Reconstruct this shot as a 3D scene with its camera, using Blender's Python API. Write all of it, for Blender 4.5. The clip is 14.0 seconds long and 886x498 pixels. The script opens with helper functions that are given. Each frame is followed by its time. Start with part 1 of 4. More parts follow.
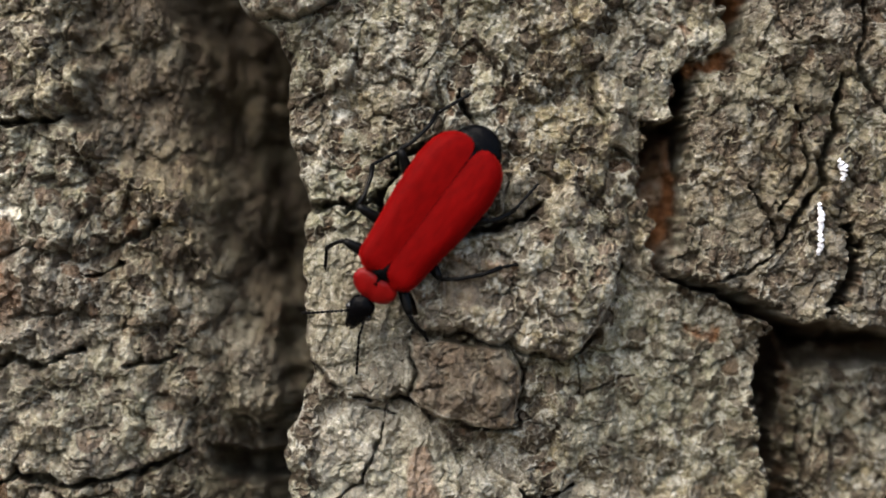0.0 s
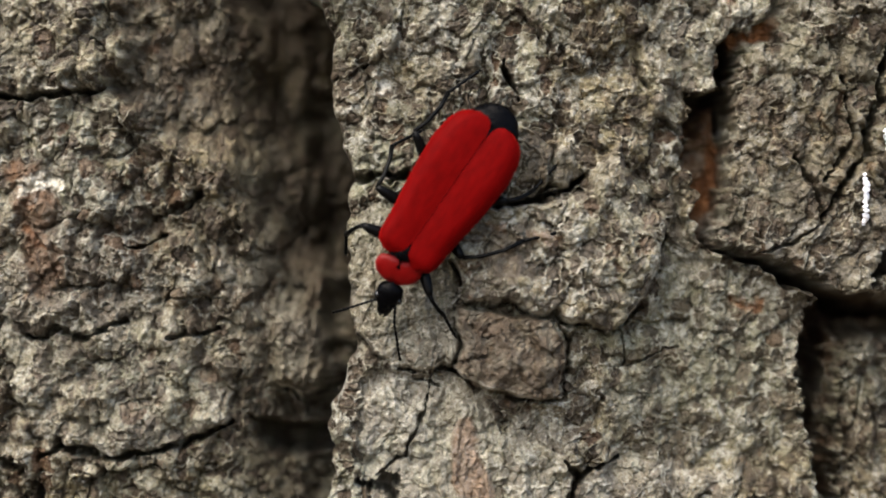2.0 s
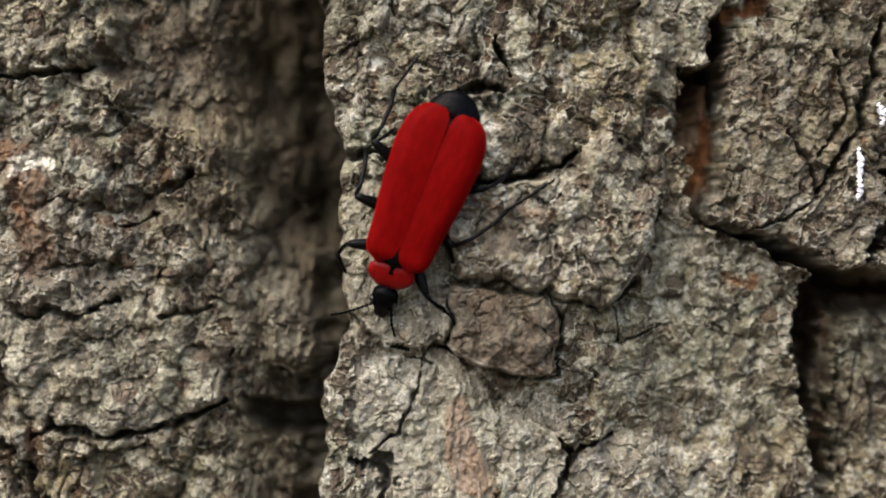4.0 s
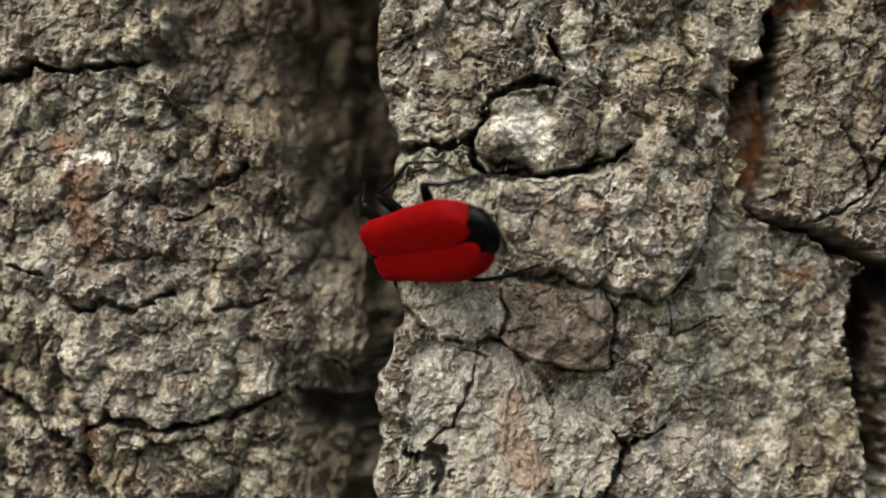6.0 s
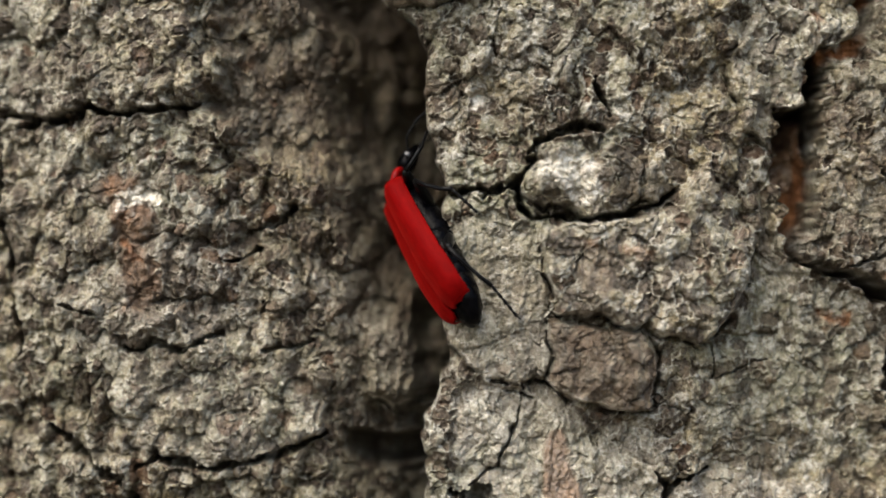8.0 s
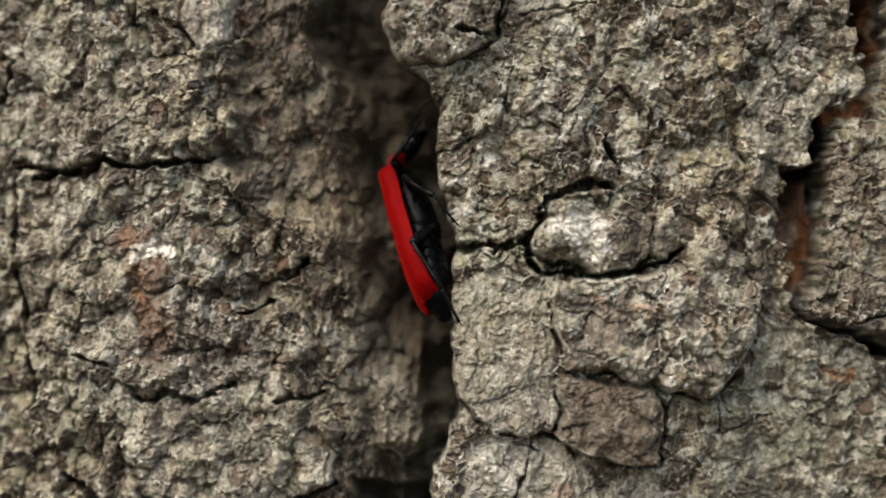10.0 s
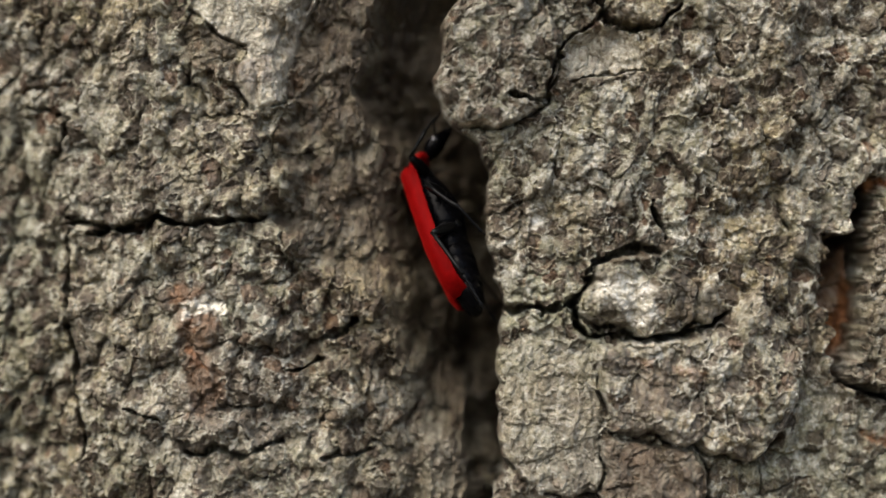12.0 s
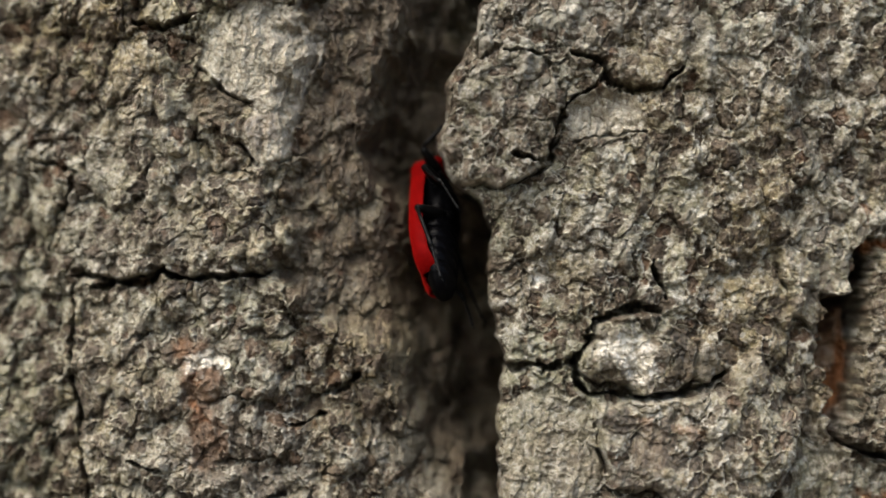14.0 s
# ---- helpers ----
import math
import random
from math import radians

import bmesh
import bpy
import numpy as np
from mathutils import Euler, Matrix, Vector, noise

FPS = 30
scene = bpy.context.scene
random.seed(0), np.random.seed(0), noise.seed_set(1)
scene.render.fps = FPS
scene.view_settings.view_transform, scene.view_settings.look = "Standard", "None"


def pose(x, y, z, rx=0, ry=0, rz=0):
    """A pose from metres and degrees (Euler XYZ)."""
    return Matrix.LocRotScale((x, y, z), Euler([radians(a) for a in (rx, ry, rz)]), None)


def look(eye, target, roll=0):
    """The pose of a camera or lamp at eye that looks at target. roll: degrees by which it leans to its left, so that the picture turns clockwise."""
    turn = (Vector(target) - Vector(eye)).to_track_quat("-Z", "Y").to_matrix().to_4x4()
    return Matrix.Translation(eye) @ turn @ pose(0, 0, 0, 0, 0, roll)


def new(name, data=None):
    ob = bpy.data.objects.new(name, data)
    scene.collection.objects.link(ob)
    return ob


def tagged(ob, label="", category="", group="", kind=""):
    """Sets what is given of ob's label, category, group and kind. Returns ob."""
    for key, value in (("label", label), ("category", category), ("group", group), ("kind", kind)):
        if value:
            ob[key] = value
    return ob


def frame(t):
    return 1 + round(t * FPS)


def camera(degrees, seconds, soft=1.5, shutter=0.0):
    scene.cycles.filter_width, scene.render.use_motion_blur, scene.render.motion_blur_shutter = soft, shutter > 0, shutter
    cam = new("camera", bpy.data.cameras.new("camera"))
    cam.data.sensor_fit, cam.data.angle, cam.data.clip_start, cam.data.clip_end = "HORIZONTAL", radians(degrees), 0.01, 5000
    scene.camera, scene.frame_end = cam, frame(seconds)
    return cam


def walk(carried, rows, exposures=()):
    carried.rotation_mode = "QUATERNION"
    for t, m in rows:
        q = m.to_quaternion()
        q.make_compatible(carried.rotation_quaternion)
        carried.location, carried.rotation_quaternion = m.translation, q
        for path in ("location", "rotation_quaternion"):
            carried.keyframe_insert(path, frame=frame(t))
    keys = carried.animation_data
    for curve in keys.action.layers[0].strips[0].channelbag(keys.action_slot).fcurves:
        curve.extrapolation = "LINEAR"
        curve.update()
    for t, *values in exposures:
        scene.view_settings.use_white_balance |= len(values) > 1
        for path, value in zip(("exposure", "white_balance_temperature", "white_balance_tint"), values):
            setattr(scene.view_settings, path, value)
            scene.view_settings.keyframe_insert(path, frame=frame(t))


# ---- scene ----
# A red cardinal beetle on the furrowed bark of a living tree. True scale: the beetle is 17 mm long.
cam = camera(20.0, 14.0, soft=1.5)
PATH = [
    (0.0, -0.00000, -0.17014, 1.20001, -0.000, 0.000, 0.000),
    (0.5, -0.00153, -0.17025, 1.20014, -0.036, -0.128, 0.035),
    (1.0, -0.00279, -0.17048, 1.19980, 0.040, -0.013, -0.014),
    (1.5, -0.00322, -0.17011, 1.19903, 0.053, 0.069, -0.032),
    (2.0, -0.00282, -0.16975, 1.19784, 0.049, 0.078, 0.069),
    (2.5, -0.00255, -0.16961, 1.19766, 0.093, -0.030, 0.048),
    (3.0, -0.00191, -0.16929, 1.19709, 0.275, 0.048, 0.124),
    (3.2, -0.00174, -0.16903, 1.19675, 0.292, 0.052, 0.205),
    (5.3, -0.00341, -0.16918, 1.19746, 0.203, -0.574, 0.401),
    (5.5, -0.00407, -0.16925, 1.19762, 0.252, -0.610, 0.384),
    (6.0, -0.00481, -0.16959, 1.19775, 0.434, -0.551, 0.349),
    (6.5, -0.00542, -0.17000, 1.19773, 0.530, -0.397, 0.307),
    (7.0, -0.00609, -0.17073, 1.19792, 0.716, -0.261, 0.301),
    (7.5, -0.00642, -0.17108, 1.19824, 0.813, -0.134, 0.256),
    (8.0, -0.00725, -0.17201, 1.19890, 0.657, 0.035, 0.033),
    (10.3, -0.01007, -0.17449, 1.20334, 0.135, 0.022, -0.604),
    (10.5, -0.01079, -0.17480, 1.20380, 0.069, 0.015, -0.753),
    (11.0, -0.01212, -0.17527, 1.20502, -0.140, -0.091, -0.871),
    (11.5, -0.01327, -0.17593, 1.20580, -0.261, -0.023, -1.031),
    (12.0, -0.01472, -0.17670, 1.20643, -0.439, 0.167, -1.280),
    (12.5, -0.01551, -0.17712, 1.20741, -0.634, 0.315, -1.359),
    (13.0, -0.01568, -0.17746, 1.20763, -0.712, 0.459, -1.456),
    (13.5, -0.01592, -0.17791, 1.20798, -0.789, 0.591, -1.615),
    (14.0, -0.01628, -0.17850, 1.20862, -0.866, 0.755, -1.852),
]
walk(cam, [(t, pose(x, y, z, 90 + pitch, roll, yaw)) for t, x, y, z, yaw, pitch, roll in PATH], [(0.0, 1.57), (8.0, 1.60), (14.0, 1.50)])

# ---- light: an overcast sky in a wood, brighter high up behind the camera ----
SUN_UP, SUN_TURN = 54.0, 216.0
world = bpy.data.worlds.new("sky")
scene.world = world
world.use_nodes = True
wn = world.node_tree.nodes
sky = wn.new("ShaderNodeTexSky")
sky.sky_type = "NISHITA"
sky.sun_disc = False
sky.sun_elevation, sky.sun_rotation = radians(SUN_UP), radians(SUN_TURN)
sky.dust_density, sky.air_density = 4.0, 1.0
wn["Background"].inputs["Strength"].default_value = 0.15
world.node_tree.links.new(sky.outputs["Color"], wn["Background"].inputs["Color"])
lamp = bpy.data.lights.new("sun", "SUN")
lamp.energy, lamp.angle, lamp.color = 1.45, radians(68), (1.0, 0.94, 0.82)
sun = new("sun", lamp)
to_sun = Vector((math.sin(radians(SUN_TURN)) * math.cos(radians(SUN_UP)), math.cos(radians(SUN_TURN)) * math.cos(radians(SUN_UP)), math.sin(radians(SUN_UP))))
sun.matrix_world = look(to_sun * 5 + Vector((0, 0, 1.2)), (0, 0, 1.2))

MM = 0.001
Z0 = 1.2          # height above the ground that the plan's v = 0 stands for
RADIUS = 210.0    # of the trunk, mm


# ---- materials ----
def material(name, rough=0.8, spec=0.3):
    m = bpy.data.materials.new(name)
    m.use_nodes = True
    b = m.node_tree.nodes["Principled BSDF"]
    b.inputs["Roughness"].default_value = rough
    b.inputs["Specular IOR Level"].default_value = spec
    return m, m.node_tree, b


def link(t, a, b):
    t.links.new(a, b)


def tex_noise(t, scale, detail=4.0, rough=0.6, stretch=(1, 1, 1)):
    tc = t.nodes.new("ShaderNodeTexCoord")
    mp = t.nodes.new("ShaderNodeMapping")
    mp.inputs["Scale"].default_value = stretch
    n = t.nodes.new("ShaderNodeTexNoise")
    n.inputs["Scale"].default_value, n.inputs["Detail"].default_value, n.inputs["Roughness"].default_value = scale, detail, rough
    link(t, tc.outputs["Object"], mp.inputs["Vector"])
    link(t, mp.outputs["Vector"], n.inputs["Vector"])
    return n.outputs["Fac"]


def ramp(t, fac, *stops):
    r = t.nodes.new("ShaderNodeValToRGB")
    e = r.color_ramp.elements
    while len(e) < len(stops):
        e.new(0.5)
    for el, (p, c) in zip(e, stops):
        el.position, el.color = p, (*c, 1)
    link(t, fac, r.inputs["Fac"])
    return r.outputs["Color"]


def mix(t, fac, a, b, kind="MIX"):
    m = t.nodes.new("ShaderNodeMix")
    m.data_type, m.blend_type = "RGBA", kind
    for socket, value in ((m.inputs["Factor"], fac), (m.inputs["A"], a), (m.inputs["B"], b)):
        if isinstance(value, (int, float)):
            socket.default_value = value
        elif isinstance(value, tuple):
            socket.default_value = (*value, 1)
        else:
            link(t, value, socket)
    return m.outputs["Result"]


def math_node(t, op, a, b):
    m = t.nodes.new("ShaderNodeMath")
    m.operation, m.use_clamp = op, True
    for socket, value in zip(m.inputs, (a, b)):
        if isinstance(value, (int, float)):
            socket.default_value = value
        else:
            link(t, value, socket)
    return m.outputs["Value"]


def bump(t, b, height, strength, distance):
    n = t.nodes.new("ShaderNodeBump")
    n.inputs["Strength"].default_value, n.inputs["Distance"].default_value = strength, distance
    link(t, height, n.inputs["Height"])
    link(t, n.outputs["Normal"], b.inputs["Normal"])


def bark_material():
    m, t, b = material("bark", 0.82, 0.22)
    at = t.nodes.new("ShaderNodeAttribute")
    at.attribute_name = "tone"
    sp = t.nodes.new("ShaderNodeSeparateColor")
    link(t, at.outputs["Color"], sp.inputs["Color"])
    broad = tex_noise(t, 130, 3, 0.6, (1, 1, 0.6))
    mid = tex_noise(t, 700, 6, 0.75)
    fine = tex_noise(t, 2600, 5, 0.75)
    grey = ramp(t, mid, (0.34, (0.040, 0.030, 0.020)), (0.46, (0.120, 0.106, 0.078)), (0.56, (0.205, 0.190, 0.148)), (0.67, (0.31, 0.30, 0.25)))
    warm = ramp(t, fine, (0.36, (0.046, 0.030, 0.016)), (0.50, (0.152, 0.126, 0.080)), (0.66, (0.285, 0.26, 0.185)))
    col = mix(t, ramp(t, broad, (0.42, (0.1, 0.1, 0.1)), (0.58, (0.85, 0.85, 0.85))), grey, warm)
    hue = ramp(t, tex_noise(t, 45, 3, 0.6), (0.36, (0.88, 0.92, 1.02)), (0.50, (0.98, 1.0, 0.93)), (0.62, (0.96, 0.895, 0.68)))
    col = mix(t, 1.0, col, hue, "MULTIPLY")
    algae = ramp(t, tex_noise(t, 75, 4, 0.6), (0.48, (0, 0, 0)), (0.66, (0.62, 0.62, 0.62)))
    col = mix(t, algae, col, mix(t, mid, (0.085, 0.088, 0.050), (0.225, 0.225, 0.150)))
    bloom = t.nodes.new("ShaderNodeAttribute")
    bloom.attribute_name = "bloom"
    col = mix(t, math_node(t, "MULTIPLY", bloom.outputs["Fac"], ramp(t, fine, (0.34, (0.3, 0.3, 0.3)), (0.6, (1, 1, 1)))), col, mix(t, mid, (0.085, 0.084, 0.050), (0.215, 0.212, 0.145)))
    crust = math_node(t, "MULTIPLY", at.outputs["Alpha"], ramp(t, fine, (0.36, (0.25, 0.25, 0.25)), (0.58, (1, 1, 1))))
    col = mix(t, crust, col, (0.30, 0.290, 0.243))
    # brown of bare bark; it also carries shade painted into groove and flank
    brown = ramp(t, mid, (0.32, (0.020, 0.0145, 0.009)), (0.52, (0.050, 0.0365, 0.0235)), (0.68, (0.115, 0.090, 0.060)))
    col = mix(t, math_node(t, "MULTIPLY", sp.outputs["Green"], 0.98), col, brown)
    red = ramp(t, tex_noise(t, 900, 4, 0.6, (1, 1, 0.25)), (0.3, (0.055, 0.019, 0.006)), (0.55, (0.17, 0.068, 0.022)), (0.75, (0.27, 0.135, 0.06)))
    col = mix(t, sp.outputs["Red"], col, red)
    pale = ramp(t, fine, (0.32, (0.33, 0.285, 0.20)), (0.50, (0.58, 0.545, 0.45)), (0.66, (0.75, 0.735, 0.66)))
    col = mix(t, sp.outputs["Blue"], col, pale)
    # loose granules, each with a shade of its own
    tc = t.nodes.new("ShaderNodeTexCoord")
    vo = t.nodes.new("ShaderNodeTexVoronoi")
    vo.inputs["Scale"].default_value, vo.inputs["Detail"].default_value = 3300, 1.0
    link(t, tc.outputs["Object"], vo.inputs["Vector"])
    shade = t.nodes.new("ShaderNodeSeparateColor")
    link(t, vo.outputs["Color"], shade.inputs["Color"])
    grain = ramp(t, shade.outputs["Red"], (0.0, (0.55, 0.54, 0.52)), (0.35, (0.92, 0.92, 0.92)), (0.75, (1.02, 1.02, 1.02)), (0.95, (1.18, 1.18, 1.22)))
    col = mix(t, math_node(t, "SUBTRACT", 0.85, math_node(t, "MULTIPLY", sp.outputs["Green"], 0.35)), col, mix(t, 1.0, col, grain, "MULTIPLY"))
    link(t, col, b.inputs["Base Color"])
    tiny = tex_noise(t, 7000, 3, 0.6)
    gloss = ramp(t, tiny, (0.48, (0.78, 0.78, 0.78)), (0.60, (0.45, 0.45, 0.45)), (0.68, (0.14, 0.14, 0.14)))
    link(t, mix(t, math_node(t, "MULTIPLY", sp.outputs["Green"], 0.8), gloss, (0.42, 0.42, 0.42)), b.inputs["Roughness"])
    first = t.nodes.new("ShaderNodeBump")
    first.inputs["Strength"].default_value, first.inputs["Distance"].default_value = 0.5, 0.00012
    link(t, tiny, first.inputs["Height"])
    second = t.nodes.new("ShaderNodeBump")
    second.inputs["Strength"].default_value, second.inputs["Distance"].default_value = 0.6, 0.00030
    link(t, fine, second.inputs["Height"])
    link(t, first.outputs["Normal"], second.inputs["Normal"])
    third = t.nodes.new("ShaderNodeBump")
    third.invert = True
    third.inputs["Strength"].default_value, third.inputs["Distance"].default_value = 0.5, 0.00016
    link(t, vo.outputs["Distance"], third.inputs["Height"])
    link(t, second.outputs["Normal"], third.inputs["Normal"])
    link(t, third.outputs["Normal"], b.inputs["Normal"])
    return m


def plain_material(name, colour, rough, spec=0.5, scale=600, spread=0.35, relief=0.2, depth=0.0001, stretch=(1, 1, 1)):
    m, t, b = material(name, rough, spec)
    n = tex_noise(t, scale, 5, 0.65, stretch)
    low, high = tuple(c * (1 - spread) for c in colour), tuple(min(1, c * (1 + spread)) for c in colour)
    link(t, ramp(t, n, (0.32, low), (0.68, high)), b.inputs["Base Color"])
    bump(t, b, n, relief, depth)
    return m


BARK = bark_material()
ELYTRON_RED = plain_material("elytron_red", (0.088, 0.0009, 0.0009), 0.55, 0.015, 2200, 0.2, 0.5, 0.00008, (0.35, 1, 1))
for name, value in (("Sheen Weight", 0.14), ("Sheen Roughness", 0.45), ("Sheen Tint", (1.0, 0.03, 0.02, 1.0))):     # velvety wing cases
    ELYTRON_RED.node_tree.nodes["Principled BSDF"].inputs[name].default_value = value
PRONOTUM_RED = plain_material("pronotum_red", (0.122, 0.0014, 0.0014), 0.36, 0.12, 900, 0.2, 0.3, 0.00006)
BLACK = plain_material("black_chitin", (0.0012, 0.0012, 0.0015), 0.13, 0.035, 3200, 0.4, 0.7, 0.00007)
LEG_BLACK = plain_material("black_leg", (0.0025, 0.0025, 0.0025), 0.28, 0.06, 3000, 0.4, 0.3, 0.00003)
EYE_BLACK = plain_material("eye_black", (0.006, 0.006, 0.007), 0.16, 0.6, 5000, 0.3, 0.2, 0.00002)
SOIL = plain_material("soil", (0.075, 0.058, 0.038), 0.95, 0.2, 9, 0.5, 0.8, 0.03)
RESIN = plain_material("resin", (0.70, 0.70, 0.74), 0.15, 0.7, 1500, 0.25, 0.6, 0.0003)
HUSK_GREY = plain_material("grey_husk", (0.085, 0.062, 0.045), 0.5, 0.4, 2500, 0.4, 0.4, 0.0001)


# ---- mesh helpers ----
def part(name, bm, mat, parent=None, label=""):
    me = bpy.data.meshes.new(name)
    bmesh.ops.recalc_face_normals(bm, faces=bm.faces)
    bm.to_mesh(me)
    bm.free()
    for p in me.polygons:
        p.use_smooth = True
    me.materials.append(mat)
    ob = new(name, me)
    ob.parent = parent
    return tagged(ob, label)


def tube(path, radii, sides=10, bm=None, flat=1.0):
    """A closed tube of varying radius along a path in mm."""
    bm = bm or bmesh.new()
    pts = [Vector(p) for p in path]
    rings = []
    for i, p in enumerate(pts):
        d = (pts[min(i + 1, len(pts) - 1)] - pts[max(i - 1, 0)]).normalized()
        side = d.cross(Vector((0, 0, 1)))
        side = side.normalized() if side.length > 1e-3 else Vector((0, 1, 0))
        up = side.cross(d).normalized()
        rings.append([bm.verts.new((p + radii[i] * (math.cos(a) * side + flat * math.sin(a) * up)) * MM) for a in (2 * math.pi * k / sides for k in range(sides))])
    for a, b in zip(rings, rings[1:]):
        for k in range(sides):
            bm.faces.new((a[k], a[(k + 1) % sides], b[(k + 1) % sides], b[k]))
    bm.faces.new(rings[0])
    bm.faces.new(rings[-1])
    return bm


def loft(sections, sides=20, bm=None):
    """A closed body along x in mm: sections of (x, middle z, half width, half height)."""
    bm = bm or bmesh.new()
    rings = [[bm.verts.new((x * MM, w * math.cos(a) * MM, (cz + h * math.sin(a)) * MM)) for a in (2 * math.pi * k / sides for k in range(sides))] for x, cz, w, h in sections]
    for a, b in zip(rings, rings[1:]):
        for k in range(sides):
            bm.faces.new((a[k], a[(k + 1) % sides], b[(k + 1) % sides], b[k]))
    bm.faces.new(rings[0])
    bm.faces.new(rings[-1])
    return bm


# ---- the bark's relief: noise ----
def hashed(ix, iy, seed):
    h = (ix.astype(np.int64) * 374761393 + iy.astype(np.int64) * 668265263 + seed * 1442695041) & 0xFFFFFFFF
    h = ((h ^ (h >> 13)) * 1274126177) & 0xFFFFFFFF
    return ((h ^ (h >> 16)) & 0xFFFFFF) / float(0x1000000)


def perlin(x, y, seed):
    ix, iy = np.floor(x), np.floor(y)
    fx, fy = x - ix, y - iy
    sx, sy = fx * fx * fx * (fx * (fx * 6 - 15) + 10), fy * fy * fy * (fy * (fy * 6 - 15) + 10)

    def corner(dx, dy):
        a = hashed(ix + dx, iy + dy, seed) * 2 * math.pi
        return np.cos(a) * (fx - dx) + np.sin(a) * (fy - dy)
    low = corner(0, 0) * (1 - sx) + corner(1, 0) * sx
    high = corner(0, 1) * (1 - sx) + corner(1, 1) * sx
    return 1.5 * (low * (1 - sy) + high * sy)


def fbm(x, y, seed, octaves=4, gain=0.5):
    total, amp = 0, 1.0
    for k in range(octaves):
        total = total + amp * perlin(x * 2 ** k, y * 2 ** k, seed + k)
        amp *= gain
    return total


def cells(x, y, seed):
    """Distances to the nearest and second nearest of scattered points, the nearest one's number, and the height above it."""
    ix, iy = np.floor(x), np.floor(y)
    f1, f2, num, rise = np.full(x.shape, 9.0), np.full(x.shape, 9.0), np.zeros(x.shape), np.zeros(x.shape)
    for dx in (-1, 0, 1):
        for dy in (-1, 0, 1):
            px, py = ix + dx, iy + dy
            oy = y - py - hashed(px, py, seed + 7)
            d = np.hypot(px + hashed(px, py, seed) - x, oy)
            near = d < f1
            f2 = np.where(near, f1, np.minimum(f2, d))
            num = np.where(near, hashed(px, py, seed + 13), num)
            rise = np.where(near, oy, rise)
            f1 = np.where(near, d, f1)
    return f1, f2, num, rise


def step(x, a, b):
    s = np.clip((x - a) / (b - a), 0, 1)
    return s * s * (3 - 2 * s)


def line_distance(x, y, pts):
    """Distance to a line of points, and how far along it (0 to 1) the nearest place lies."""
    best, along = np.full(x.shape, 1e9), np.zeros(x.shape)
    n = len(pts) - 1
    for i, ((ax, ay), (bx, by)) in enumerate(zip(pts, pts[1:])):
        dx, dy = bx - ax, by - ay
        s = np.clip(((x - ax) * dx + (y - ay) * dy) / (dx * dx + dy * dy + 1e-9), 0, 1)
        d = np.hypot(x - ax - s * dx, y - ay - s * dy)
        along = np.where(d < best, (i + s) / n, along)
        best = np.minimum(best, d)
    return best, along


def inside(x, y, pts):
    """Distance into a closed outline, negative outside it."""
    d, _ = line_distance(x, y, pts + pts[:1])
    odd = np.zeros(x.shape, bool)
    for (ax, ay), (bx, by) in zip(pts, pts[1:] + pts[:1]):
        if ay != by:
            odd ^= ((ay > y) != (by > y)) & (x < (bx - ax) * (y - ay) / (by - ay) + ax)
    return np.where(odd, d, -d)


# ---- the bark's plan, mm to the right and up ----
PLATES, PATCHES, CRACKS = [], [], []


def plate(outline, lift, rim, lean, smooth, colours):
    PLATES.append((outline, lift, rim, lean, smooth, colours))


def patch(outline, rim, colours):
    PATCHES.append((outline, rim, colours))


def crack(line, half, depth):
    CRACKS.append((line, half, depth))


EDGE = [(-10.7, -19.9), (-10.4, -16.0), (-10.7, -13.3), (-9.3, -10.7), (-9.0, -8.4), (-9.1, -6.1), (-9.3, 0.7), (-9.1, 3.1), (-9.9, 5.5), (-10.5, 8.7), (-10.3, 11.9), (-11.1, 14.3), (-13.2, 15.8), (-14.2, 17.8), (-13.9, 20.6), (-13.4, 23.5), (-11.9, 26.4), (-10.8, 31.2)]
SHOULDER = [(-16.6, -19.9), (-16.6, -16.0), (-16.0, -12.2), (-15.6, -7.6), (-15.9, -3.0), (-16.8, 0.8), (-17.3, 5.9), (-17.3, 9.0), (-17.3, 16.3), (-17.5, 19.1), (-17.4, 22.4), (-17.0, 26.1), (-16.6, 31.0)]
FURROW_LEFT = [(17.8, 21.5), (18.4, 16.9), (19.1, 14.6), (17.8, 13.1), (15.5, 12.1), (15.5, 9.0), (13.6, 8.7), (13.3, 5.4), (14.0, 1.6), (14.6, -1.5), (15.9, -2.4), (19.4, -4.1), (22.0, -5.3), (21.3, -8.0), (21.2, -10.7), (21.7, -13.7), (22.4, -16.9), (22.6, -19.9)]
FURROW_RIGHT = [(21.1, 21.5), (20.8, 16.9), (20.4, 13.4), (19.4, 11.9), (16.9, 11.1), (16.7, 7.7), (16.5, 4.3), (16.2, 1.6), (15.8, -1.4), (18.6, -2.3), (22.4, -4.0), (25.1, -5.8), (25.1, -8.0), (24.4, -9.9), (24.0, -13.0), (24.3, -16.9), (24.5, -19.9)]
